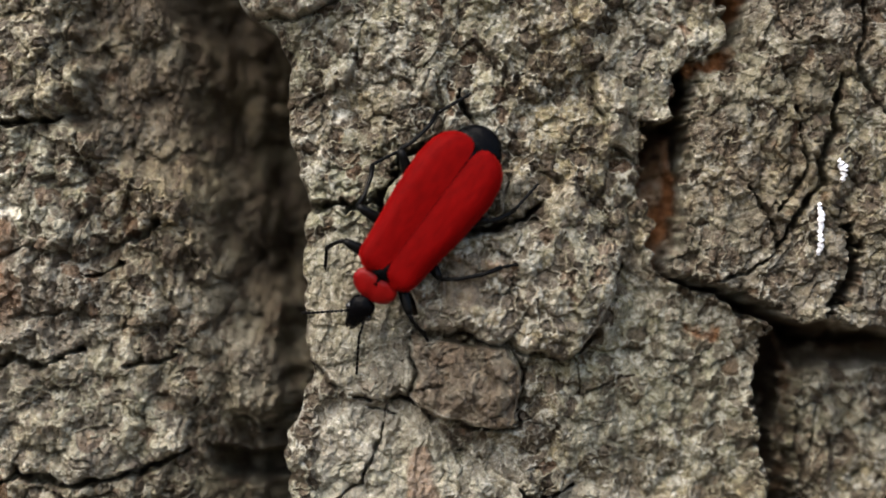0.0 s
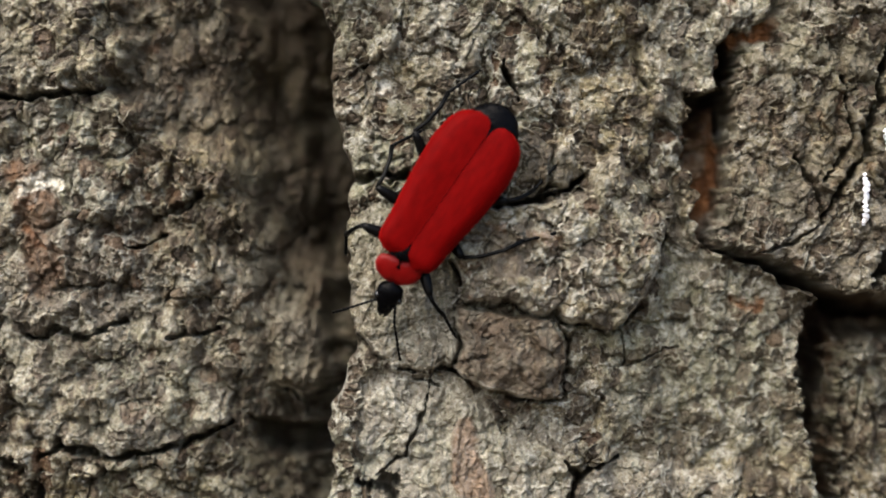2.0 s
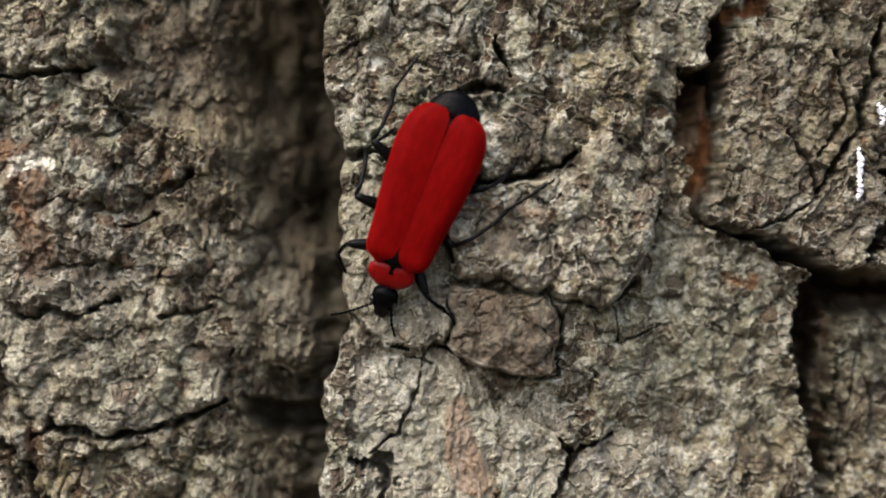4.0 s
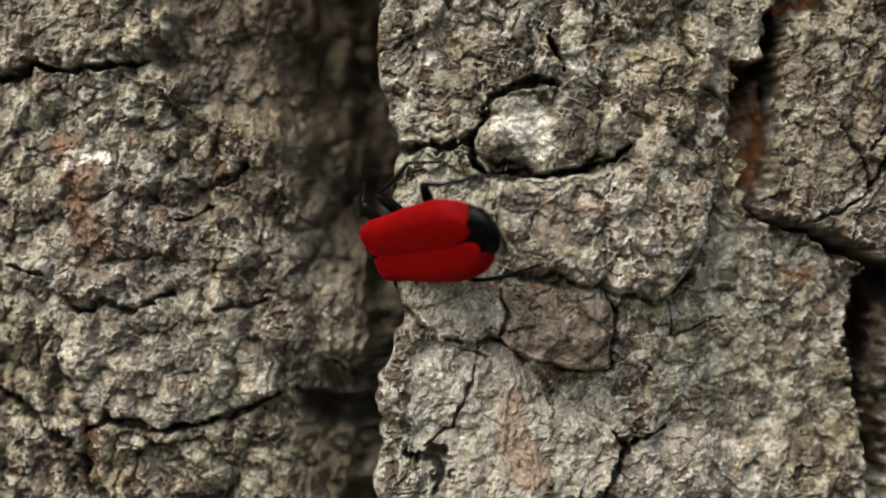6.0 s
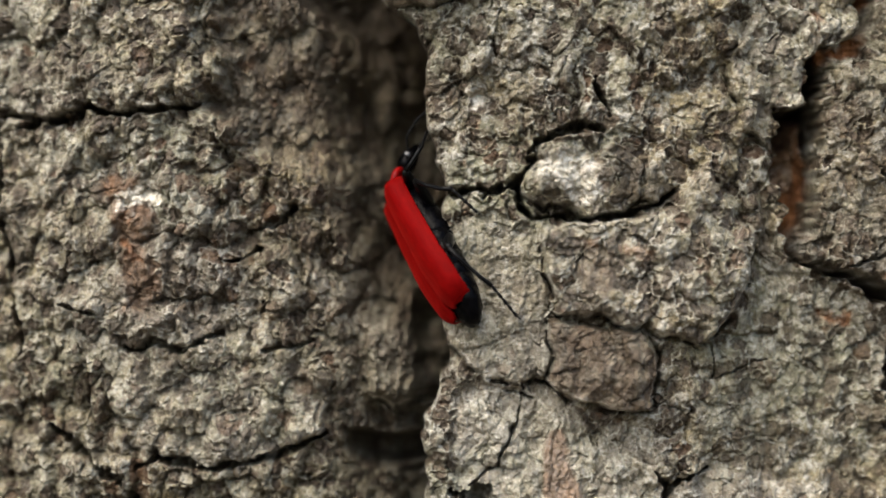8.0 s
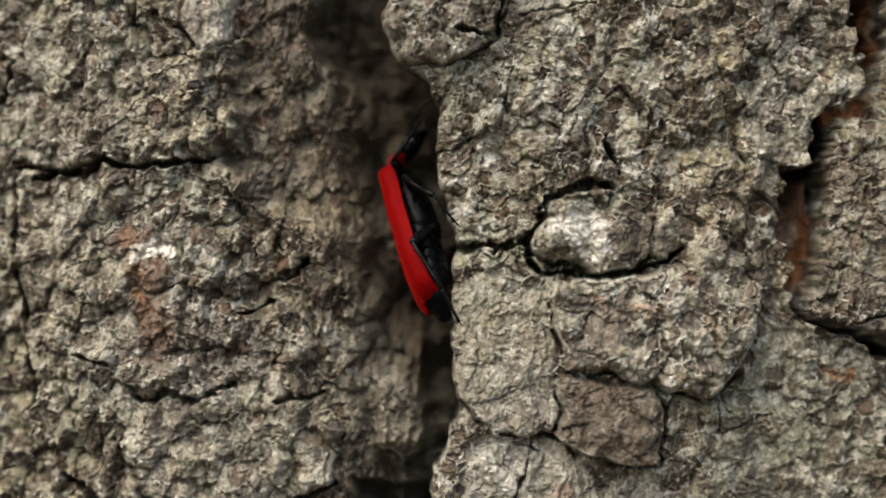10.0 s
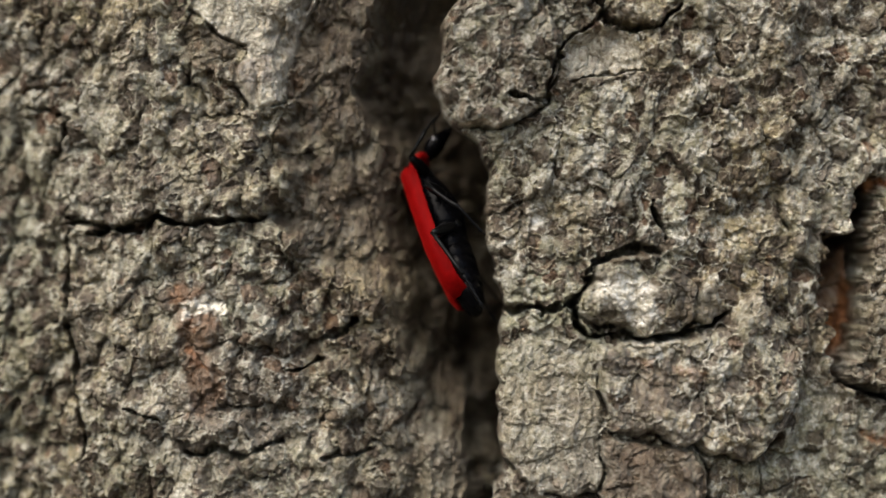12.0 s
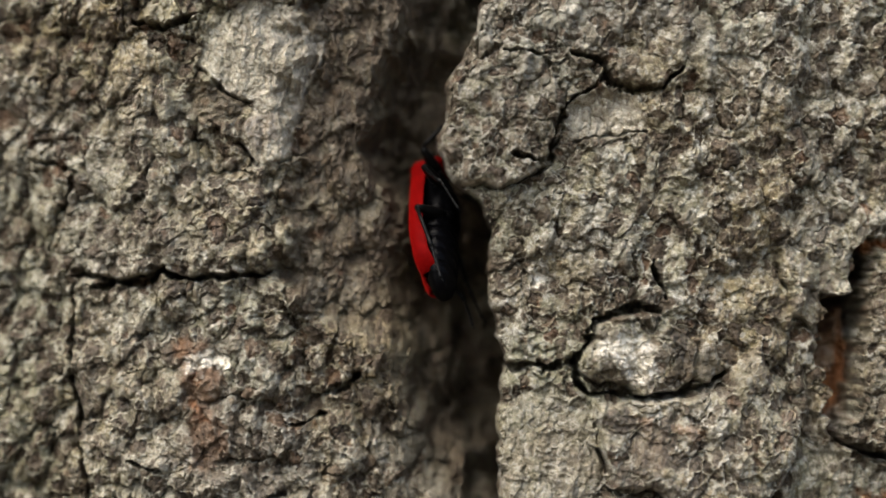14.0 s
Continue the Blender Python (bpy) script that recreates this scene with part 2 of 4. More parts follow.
# plates: outline, lift, softness of the rim, lean (rise per mm to the right, upwards), smoothness, colours (red, brown, pale)
plate([(-11.2, 26.2), (-12.9, 23.3), (-13.6, 20.5), (-14.4, 17.9), (-13.2, 15.8), (-11.2, 15.4), (-9.2, 15.8), (-6.7, 17.4), (-6.0, 19.6), (-5.4, 22.0), (-7.1, 24.3), (-9.1, 24.9)], 1.5, 0.3, (0.0, -0.05), 0.0, (0, 0.4, 0))
plate([(-5.7, 31.1), (1.4, 31.4), (3.6, 26.7), (2.6, 24.4), (1.4, 23.2), (-0.3, 22.6), (-2.1, 23.1), (-3.1, 24.7), (-5.5, 24.9), (-8.7, 25.1), (-9.6, 28.6)], 0.5, 0.3, (0, -0.06), 0.1, (0, 0.1, 0))
plate([(4.0, 30.8), (14.4, 31.2), (15.4, 25.6), (12.3, 20.7), (7.9, 18.9), (4.3, 21.2), (3.1, 24.8)], 0.3, 0.5, (0, -0.03), 0.1, (0, 0, 0))
plate([(-5.3, 20.8), (-3.1, 22.6), (-0.3, 22.1), (0.5, 19.6), (-3.0, 18.8), (-5.2, 19.0)], -0.5, 0.5, (0, -0.1), 0.7, (0, 0.05, 0.25))
plate([(-8.5, -10.2), (-5.7, -10.1), (-2.6, -10.0), (-0.3, -11.6), (0.6, -13.0), (1.2, -16.4), (0.6, -20.9), (-4.2, -22.1), (-7.2, -20.1), (-8.7, -16.3)], -0.1, 0.4, (0, 0), 0.45, (0, 0, 0.2))
plate([(-8.8, 0.2), (-6.3, 1.9), (-3.3, 0.4), (-2.6, -1.9), (-2.0, -5.7), (-1.8, -8.0), (-2.3, -9.9), (-3.0, -9.6), (-5.6, -9.9), (-7.5, -9.2), (-8.9, -7.2), (-9.1, -3.8)], 1.0, 0.22, (0, -0.05), 0.6, (0, 0.22, 0.05))
plate([(1.2, -13.0), (5.0, -12.6), (6.1, -16.8), (5.5, -18.9), (4.8, -20.4), (1.5, -20.4), (0.8, -16.4)], 0.2, 0.3, (0, 0), 0.3, (0, 0, 0.16))
plate([(6.2, -17.2), (8.8, -16.1), (12.9, -16.4), (17.1, -17.2), (17.8, -21.0), (5.3, -21.0)], 0.4, 0.3, (0, 0.02), 0.2, (0, 0, 0.12))
plate([(12.3, 4.3), (14.0, 0.8), (14.8, -2.3), (19.4, -4.2), (21.8, -5.7), (21.1, -9.9), (21.3, -17.6), (8.3, -17.6), (8.7, -7.6), (11.7, -4.6)], -0.3, 0.8, (0, 0), 0.25, (0, 0, 0))
plate([(-2.7, 0.6), (-1.0, 1.0), (3.5, 1.0), (6.2, 2.1), (8.5, 5.1), (10.2, 1.8), (11.9, -0.5), (11.5, -3.5), (9.6, -6.5), (8.0, -7.5), (6.1, -7.1), (4.6, -5.9), (3.1, -6.3), (1.2, -5.5), (-1.4, -5.3), (-2.2, -2.7)], 2.4, 0.3, (-0.03, -0.03), 0.0, (0, 0.1, 0.05))
plate([(-1.9, -5.8), (-0.3, -5.6), (1.5, -6.5), (4.4, -6.2), (5.1, -8.0), (4.9, -11.8), (3.4, -12.2), (-0.4, -11.3), (-2.2, -9.9), (-1.7, -8.0)], 2.5, 0.18, (0.03, -0.09), 0.2, (0.04, 0.92, 0))
plate([(-2.2, -13.4), (-1.2, -13.0), (-0.3, -15.6), (0.8, -19.0), (-0.3, -20.3), (-1.8, -19.5), (-2.5, -16.4)], 0.5, 0.25, (0.1, 0), 0.5, (0.6, 0.8, 0))
plate([(-2.9, 6.2), (-1.0, 6.9), (1.2, 7.2), (2.9, 6.0), (4.1, 4.7), (4.2, 2.5), (3.1, 1.5), (0.5, 1.4), (-2.6, 1.9), (-3.7, 2.6), (-3.5, 4.1)], 2.2, 0.2, (-0.05, 0.12), 0.1, (0, 0.15, 0))
plate([(4.4, 4.7), (5.7, 5.1), (6.3, 3.8), (5.4, 2.4), (4.4, 2.3)], 1.5, 0.35, (0, 0), 0.5, (0, 0.7, 0))
plate([(11.7, 16.1), (17.8, 14.6), (17.6, 12.9), (15.5, 12.0), (15.4, 9.0), (13.6, 8.8), (12.9, 5.8), (10.9, 7.3), (10.2, 11.1)], 0.8, 0.3, (0.02, 0), 0.1, (0, 0, 0.08))
plate([(16.4, 4.3), (16.6, 10.6), (20.1, 11.9), (20.9, 13.8), (21.1, 19.2), (32.8, 19.2), (32.8, -6.1), (27.4, -5.7), (26.6, -5.1), (22.5, -4.5), (19.4, -3.0), (15.9, -1.8)], 1.4, 1.3, (0, 0.02), 0.0, (0, 0.25, 0))
plate([(-39.8, 7.8), (-37.0, 7.6), (-33.4, 8.4), (-31.0, 8.0), (-25.8, 8.5), (-24.9, 5.8), (-25.5, 0.2), (-26.9, -6.3), (-32.4, -8.0), (-38.4, -7.4), (-39.7, -0.3)], 0.4, 0.5, (0.02, -0.02), 0.0, (0, 0.05, 0.03))
plate([(-37.6, 25.5), (-32.3, 23.7), (-31.2, 16.1), (-26.4, 16.6), (-25.8, 9.0), (-31.0, 8.5), (-33.4, 8.8), (-37.0, 8.1), (-40.2, 8.5), (-38.8, 15.8)], 0.9, 0.4, (0.02, -0.03), 0.0, (0, 0, 0.03))
plate([(-32.5, -4.6), (-27.9, -5.3), (-23.3, -4.6), (-20.2, -6.9), (-17.1, -9.6), (-17.5, -13.4), (-20.9, -15.4), (-25.6, -15.7), (-30.2, -14.6), (-32.5, -10.0)], 0.9, 0.4, (0.01, -0.05), 0.1, (0, 0, 0.06))
plate([(-31.0, 25.6), (-28.8, 28.1), (-24.4, 27.8), (-22.6, 25.1), (-23.6, 21.5), (-25.0, 17.0), (-26.7, 16.5), (-28.4, 18.1), (-27.2, 20.7), (-30.2, 22.4), (-31.4, 23.4)], 1.0, 0.2, (0.03, -0.04), 0.75, (0, 0, 0.22))
plate([(-32.2, 22.0), (-28.6, 22.5), (-27.2, 21.0), (-28.5, 19.2), (-31.4, 19.5)], 0.25, 0.25, (0, -0.08), 0.3, (0, 0.8, 0))
plate([(-28.3, 19.6), (-25.6, 20.1), (-25.5, 18.3), (-27.3, 17.7)], 0.15, 0.25, (0, -0.05), 0.3, (0.1, 0.9, 0))
plate([(-0.0, -0.9), (1.1, -0.6), (2.4, -1.0), (2.5, -3.3), (1.7, -4.1), (0.2, -3.9), (-0.3, -2.5)], 0.2, 0.2, (0, -0.1), 0.55, (0.05, 0.95, 0))
plate([(-0.6, -5.8), (0.5, -5.5), (1.5, -6.2), (1.6, -7.5), (0.5, -8.0), (-0.6, -7.5)], 0.2, 0.2, (0.05, -0.1), 0.5, (0.08, 0.95, 0))
plate([(-16.2, -13.2), (-13.6, -14.0), (-11.3, -13.8), (-10.3, -15.4), (-12.0, -16.2), (-15.2, -16.2)], -5.5, 0.6, (0, 0), 0.3, (0, 0.2, 0))
plate([(22.4, -4.6), (27.1, -5.2), (30.5, -5.6), (32.6, -7.7), (27.1, -8.1), (23.2, -7.7)], -7.0, 0.6, (0, 0), 0.2, (0.2, 0.2, 0))
plate([(-14.8, -6.2), (-12.2, -5.8), (-10.1, -7.7), (-10.3, -10.9), (-12.2, -12.4), (-14.6, -11.2)], 3.2, 1.2, (0, 0), 0.4, (0, 0, 0))
# patches of colour on the surface: outline, softness, (red, brown, pale)
patch([(-32.5, 3.8), (-30.0, 4.0), (-29.3, 2.1), (-29.5, -1.0), (-28.5, -3.7), (-29.5, -5.4), (-30.9, -5.2), (-31.2, -1.8), (-32.2, 2.1)], 0.5, (0.35, 0.75, 0))
patch([(-31.8, 2.2), (-30.0, 2.7), (-28.6, 3.2), (-28.6, 2.1), (-30.6, 1.6), (-31.8, 1.9)], 0.25, (0, 0, 0.85))
patch([(-2.9, 5.1), (-0.7, 5.4), (1.2, 5.0), (1.8, 2.2), (-0.3, 1.8), (-1.4, 3.2), (-2.9, 3.4)], 0.3, (0, 0, 0.55))
patch([(-7.2, 9.6), (-6.1, 9.4), (-6.2, 8.6), (-7.0, 8.6)], 0.2, (0, 0, 0.9))
patch([(16.5, -4.9), (18.3, -5.5), (18.6, -6.3), (17.1, -6.1)], 0.3, (0.8, 0.3, 0))
patch([(3.2, -0.6), (4.8, -0.6), (4.8, -1.8), (3.8, -2.2), (3.3, -1.6)], 0.2, (0.4, 0.3, 0))
patch([(0.0, -0.2), (1.0, -0.2), (1.0, -0.9), (0.2, -0.9)], 0.2, (0.45, 0.2, 0))
patch([(-32.6, 4.2), (-31.3, 4.1), (-31.3, 2.8), (-32.3, 2.9)], 0.2, (0.5, 0.2, 0))
patch([(-31.3, 2.4), (-30.4, 2.2), (-30.5, 1.2), (-31.2, 1.3)], 0.15, (0.85, 0.1, 0))
patch([(-31.5, -0.0), (-30.3, -0.3), (-29.7, -1.8), (-30.9, -1.6)], 0.25, (0.8, 0.3, 0))
patch([(2.0, 6.4), (2.9, 6.0), (3.9, 4.7), (4.2, 2.6), (3.0, 1.7), (2.0, 2.0), (2.4, 4.1)], 0.15, (0, 0.85, 0))
patch([(-31.7, 2.7), (-29.6, 3.2), (-28.5, 2.9), (-28.5, 2.2), (-30.3, 1.9), (-31.5, 1.8)], 0.2, (0, 0, 0.75))
# green bloom: outline, strength
GREENS = [([(11.4, 16.0), (17.6, 15.0), (17.6, 12.6), (15.4, 11.8), (15.2, 8.6), (13.6, 8.4), (13.4, 4.6), (14.2, 0.4), (12.0, 1.5), (11.0, 6.5)], 0.75),
          ([(-9.2, 0.4), (-5.0, 0.6), (-5.4, -4.0), (-5.0, -8.6), (-8.6, -8.0)], 0.4),
          ([(9.0, -8.0), (14.0, -5.0), (20.0, -8.0), (20.5, -17.0), (10.0, -17.0)], 0.35)]
# cracks: line, half width, depth
crack([(-9.6, 2.7), (-6.7, 3.0), (-4.1, 3.2), (-3.2, 4.7), (-2.8, 6.3), (-1.0, 7.2), (0.7, 7.5), (1.6, 7.1)], 0.36, 3.2)
crack([(-4.0, 1.9), (-3.3, 1.1), (-1.8, 1.4), (0.4, 1.1), (3.1, 1.2), (4.2, 1.7), (5.4, 2.2), (6.3, 3.2)], 0.22, 2.6)
crack([(-4.0, 3.1), (-3.9, 1.9), (-3.5, 1.2)], 0.3, 2.5)
crack([(1.3, 10.9), (1.5, 9.4), (2.2, 7.9)], 0.14, 1.4)
crack([(-3.9, -10.3), (-4.1, -12.5), (-5.2, -14.4), (-5.5, -15.9), (-7.5, -17.1)], 0.12, 1.2)
crack([(-5.0, -10.5), (-3.2, -10.9)], 0.1, 0.8)
crack([(4.8, -20.6), (5.5, -18.9), (6.2, -17.1), (8.0, -16.3), (8.9, -16.0)], 0.28, 2.6)
crack([(5.1, -16.0), (6.2, -17.0)], 0.18, 1.8)
crack([(3.5, -12.0), (5.2, -11.5), (5.3, -8.0), (4.8, -6.5)], 0.16, 1.0)
crack([(6.1, -7.5), (9.1, -7.3), (9.3, -9.6)], 0.1, 0.8)
crack([(9.0, -9.8), (10.8, -9.2), (13.1, -8.5)], 0.08, 0.6)
crack([(-8.8, -17.7), (-6.9, -17.7), (-6.2, -18.8), (-6.5, -20.4)], 0.55, 3.0)
crack([(-40.1, 8.1), (-38.3, 8.3), (-37.1, 7.8), (-33.5, 8.6), (-31.1, 8.3), (-26.2, 8.7)], 0.2, 2.2)
crack([(-38.7, 7.5), (-37.1, 7.8), (-35.2, 7.8), (-33.6, 8.6), (-30.6, 8.1)], 0.28, 2.6)
crack([(-31.1, -7.8), (-29.8, -8.0), (-29.1, -7.3), (-27.1, -7.9), (-26.0, -7.4), (-24.4, -6.8)], 0.26, 2.0)
crack([(-24.6, -1.8), (-23.2, -1.6), (-21.7, -0.9)], 0.2, 1.8)
crack([(-30.3, -16.3), (-28.7, -15.3), (-26.1, -16.0), (-21.9, -15.6), (-19.8, -14.7), (-17.4, -13.7)], 0.26, 2.4)
crack([(-36.5, -13.1), (-32.7, -16.1), (-30.3, -18.0), (-30.0, -20.3)], 0.26, 2.4)
crack([(-21.5, -8.0), (-18.3, -7.2)], 0.22, 1.6)
crack([(-21.6, 0.3), (-20.6, 0.9), (-19.4, 2.0)], 0.42, 2.2)
crack([(-35.4, -4.8), (-32.9, -5.6)], 0.2, 1.5)
crack([(-40.0, 7.5), (-40.2, 3.7), (-40.0, 0.5), (-39.1, -4.3), (-38.5, -8.3)], 0.2, 1.8)
crack([(-41.6, 12.3), (-40.2, 15.6), (-43.3, 16.6)], 0.2, 1.4)
crack([(-36.3, 26.4), (-33.7, 26.0), (-31.2, 27.0)], 0.26, 2.0)
crack([(-5.2, 24.7), (-3.1, 24.5), (-2.3, 22.9), (-0.3, 22.3), (1.4, 23.0), (2.6, 24.3)], 0.26, 2.4)
crack([(-10.1, 24.9), (-7.1, 24.5)], 0.16, 1.4)
crack([(-9.1, 17.7), (-6.8, 17.4), (-6.3, 19.2), (-5.7, 20.9), (-3.5, 22.8)], 0.24, 2.0)
crack([(-4.9, 18.7), (-2.2, 19.3), (0.3, 19.6)], 0.1, 0.7)
crack([(1.2, 10.3), (2.0, 8.6)], 0.12, 1.0)
crack([(26.6, 11.5), (26.2, 7.9), (25.1, 4.3), (22.5, 0.4)], 0.26, 2.4)
crack([(28.5, 17.6), (27.8, 12.3), (29.7, 9.2)], 0.2, 1.6)
crack([(27.4, 1.6), (27.5, -1.9), (25.9, -4.5)], 0.5, 4.0)
crack([(19.9, -3.8), (22.6, -5.0), (25.2, -6.3), (28.3, -6.6), (32.2, -6.1)], 0.55, 5.5)
crack([(20.5, 4.3), (21.7, 2.3), (22.5, 0.0), (20.9, -1.5), (17.8, -2.3)], 0.16, 1.2)
crack([(16.2, 12.2), (16.3, 9.3), (16.1, 5.8)], 0.45, 4.0)
crack([(-2.5, -0.0), (-2.4, -1.0), (-2.5, -2.3)], 0.12, 0.8)
crack([(22.8, -5.8), (22.6, -8.5), (22.4, -10.8), (22.2, -13.9)], 1.0, 5.5)
crack([(23.8, 9.6), (24.5, 5.8), (23.4, 3.5), (22.4, 2.5)], 0.2, 1.3)


def window(u, v, pts, margin=2.5):
    """The part of the plan's grid that lies round a line or an outline."""
    us, vs = u[0], v[:, 0]
    i = np.searchsorted(us, [min(p[0] for p in pts) - margin, max(p[0] for p in pts) + margin])
    j = np.searchsorted(vs, [min(p[1] for p in pts) - margin, max(p[1] for p in pts) + margin])
    return slice(j[0], j[1]), slice(i[0], i[1])


def nudge(x):
    """Sets neighbouring columns of knots off against each other."""
    return np.sin(x * 1.9 + 0.6 * np.sin(x * 0.7))


def grid_step(v):
    return v[1, 0] - v[0, 0]


def relief(u, v):
    """The bark's height towards the camera over the plan in mm, its colours, and the number of the plate at each place."""
    wx = u + 0.48 * fbm(u / 2.6, v / 2.6, 11, 3) + 0.16 * perlin(u / 0.45, v / 0.45, 15)
    wy = v + 0.50 * fbm(u / 2.6, v / 2.6, 21, 3) + 0.16 * perlin(u / 0.45, v / 0.45, 25)
    px = u + 0.42 * fbm(u / 2.6, v / 2.6, 11, 2) + 0.09 * perlin(u / 0.8, v / 0.8, 15)
    py = v + 0.42 * fbm(u / 2.6, v / 2.6, 21, 2) + 0.09 * perlin(u / 0.8, v / 0.8, 25)
    bx, by = wx + 1.5 * fbm(u / 6.0, v / 6.0, 17, 3), wy + 1.5 * fbm(u / 6.0, v / 6.0, 19, 3)
    tone = np.zeros(u.shape + (5,))
    piece = np.zeros(u.shape, int)
    # the three ridges
    ey, ex = np.array([p[1] for p in EDGE]), np.array([p[0] for p in EDGE])
    sy, sx = np.array([p[1] for p in SHOULDER]), np.array([p[0] for p in SHOULDER])
    edge, shoulder = np.interp(py, ey, ex), np.interp(v, sy, sx)
    left = np.interp(u, [-54, -46, -40, -35, -28, -20, -14], [-10, -7, -4.2, -1.6, -0.8, -1.4, -2.6]) + 0.06 * np.clip(v - 8, 0, 20) - 0.05 * np.clip(-v - 4, 0, 20)
    # a lower band of torn fibres along the upper part of the left ridge's flank, its darker brown partly painted shade
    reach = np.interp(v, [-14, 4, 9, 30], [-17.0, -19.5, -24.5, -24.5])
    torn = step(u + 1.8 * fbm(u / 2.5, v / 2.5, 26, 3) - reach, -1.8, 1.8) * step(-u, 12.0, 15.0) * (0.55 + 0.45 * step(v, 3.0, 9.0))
    left = left - 1.9 * torn * step(v, 2.0, 9.0)
    centre = np.interp(px + 1.2 * fbm(u / 5, v / 5, 23, 2), [-15, -10, -5, 3, 9, 11, 12.4, 16, 22, 34], [0.8, 1.2, 1.5, 1.4, 0.9, 0.4, -0.9, -1.2, -1.4, -1.8]) + 0.09 * np.clip(v - 9, 0, 22) - 0.10 * np.clip(-v - 9, 0, 8)
    s = edge - px
    calm = np.interp(v, ey, ex) - u - 0.4 * fbm(u / 4, v / 4, 27, 2)
    width = np.maximum(edge - shoulder, 5.0)
    slot = np.interp(v, [-22, -13, -6, -4, 2, 8, 11, 30], [0.3, 0.4, 0.5, 1.0, 1.2, 1.1, 0.9, 0.6]) + 0.6 * fbm(u / 2.5, v / 4.0, 14, 3)
    floor = np.interp(v, [-22, -16, -13, -5, 2, 30], [-14.0, -14.0, -13.0, -15.0, -16.0, -16.0]) + 4.0 * step(v, 12.0, 17.0)
    bank = np.interp(v, [-22, -13, -6, 0, 8, 16, 20, 30], [-6.5, -6.0, -7.0, -12.0, -13.0, -12.5, -10.0, -8.0])
    groove = floor + (bank - floor) * step(calm, slot, slot + 2.2)
    foot = slot + 1.0 + 0.8 * step(v, 2.0, 8.0)
    groove = groove + (left - bank) * step(calm, foot, width + 0.8) ** 1.4
    wall = step(s, -0.10, 0.50)
    round_off = -0.9 * np.exp(-np.clip(-s, 0, 9) / 0.7)
    h = (centre + round_off * (s < 0)) * (1 - wall) + groove * wall
    h = np.where((calm > width + 0.8) & (s > 1.0), left, h)
    in_groove = step(s, 0.0, 0.6) * (1 - step(s, width - 1.0, width + 2.5))
    piece = np.where(s > width * 0.75, 1, np.where(s > 0.35, 2, 0))
    # the furrow on the right, with red inner bark on its floor
    jx, jy = px + 0.4 * fbm(u / 1.0, v / 1.0, 28, 3), py + 0.4 * fbm(u / 1.0, v / 1.0, 29, 3)
    furrow = inside(jx, jy, FURROW_LEFT + FURROW_RIGHT[::-1])
    right = (u > np.interp(v, [p[1] for p in FURROW_LEFT[::-1]], [p[0] for p in FURROW_LEFT[::-1]])) & (furrow < 0)
    h = np.where(right, np.interp(u, [14, 20, 26, 34], [-0.8, -0.6, -0.3, -1.2]) - 3.6 * step(-v, 5.0, 7.0), h)
    piece = np.where(right, 3, piece)
    # brownish bark of the right block, with some of its shading put into colour
    darker = right * (0.55 - 0.25 * step(-v, 5.0, 8.0)) * (0.6 + 0.6 * step(fbm(u / 2.5, v / 3.0, 79, 3), -0.2, 0.3))
    bend = step(v, 10.8, 11.6) * (1 - step(v, 13.6, 14.6)) * step(u, 16.4, 17.2)
    lip, _ = line_distance(jx, jy, FURROW_LEFT)
    h = h - (4.2 - 2.0 * step(v, -6.0, -4.5) * (1 - step(v, -2.0, 0.0))) * step(furrow, -0.20, 0.55) * (1 - 0.8 * bend) - 5.0 * step(furrow, 0.1, 0.5) * (1 - step(lip, 0.6, 1.5)) * (1 - bend) * (1 - step(v, -3.0, -1.0) * (1 - step(v, 5.0, 7.5)))
    tone[..., 0] = step(furrow, 0.25, 0.75) * (0.3 + 0.7 * step(v, -4.0, -2.0)) * (0.55 + 0.45 * step(fbm(u / 2.0, v / 5.0, 71, 2), -0.3, 0.2))
    piece = np.where(furrow > 0.2, 4, piece)
    # crumbling relief
    rough, own = np.ones(u.shape), np.zeros(u.shape)
    number = 5
    # browner groove bark, deepened near the ridge's edge to stand in for shade
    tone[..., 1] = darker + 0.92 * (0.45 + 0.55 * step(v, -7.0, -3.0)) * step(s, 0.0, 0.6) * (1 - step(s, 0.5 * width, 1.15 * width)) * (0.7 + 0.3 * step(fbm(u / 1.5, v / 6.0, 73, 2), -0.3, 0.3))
    # brown torn fibres, tinted darker in place of the shade under the plates
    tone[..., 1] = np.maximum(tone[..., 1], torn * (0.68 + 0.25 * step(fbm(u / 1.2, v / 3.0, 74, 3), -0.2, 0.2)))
    for outline, lift, rim, lean, smooth, colours in PLATES:
        w = window(u, v, outline)
        if h[w].size:
            d = inside(px[w], py[w], outline)
            cu, cv = sum(p[0] for p in outline) / len(outline), sum(p[1] for p in outline) / len(outline)
            on = step(d, -0.5 * rim, rim)
            h[w] += on * (lift * (0.85 + 0.22 * (1 - np.exp(-np.clip(d, 0, 9) / 0.7))) + lean[0] * (u[w] - cu) + lean[1] * (v[w] - cv))
            if lift > 0.5 and d.shape[0] > 1:
                lower = step(np.gradient(d, axis=0) / grid_step(v), 0.15, 0.6)
                h[w] -= 1.0 * lower * step(fbm(u[w] / 1.7, v[w] / 1.7, 83, 2), -0.6, 0.0) * np.exp(-((d + 0.14) / 0.13) ** 2)
                # a pale torn rim along the lower edge
                rim_line = lower * np.exp(-((d - 0.13) / 0.12) ** 2) * step(fbm(u[w] / 0.8, v[w] / 0.8, 87, 3), -0.25, 0.1)
                tone[w][..., 2] = np.maximum(tone[w][..., 2], 0.55 * rim_line)
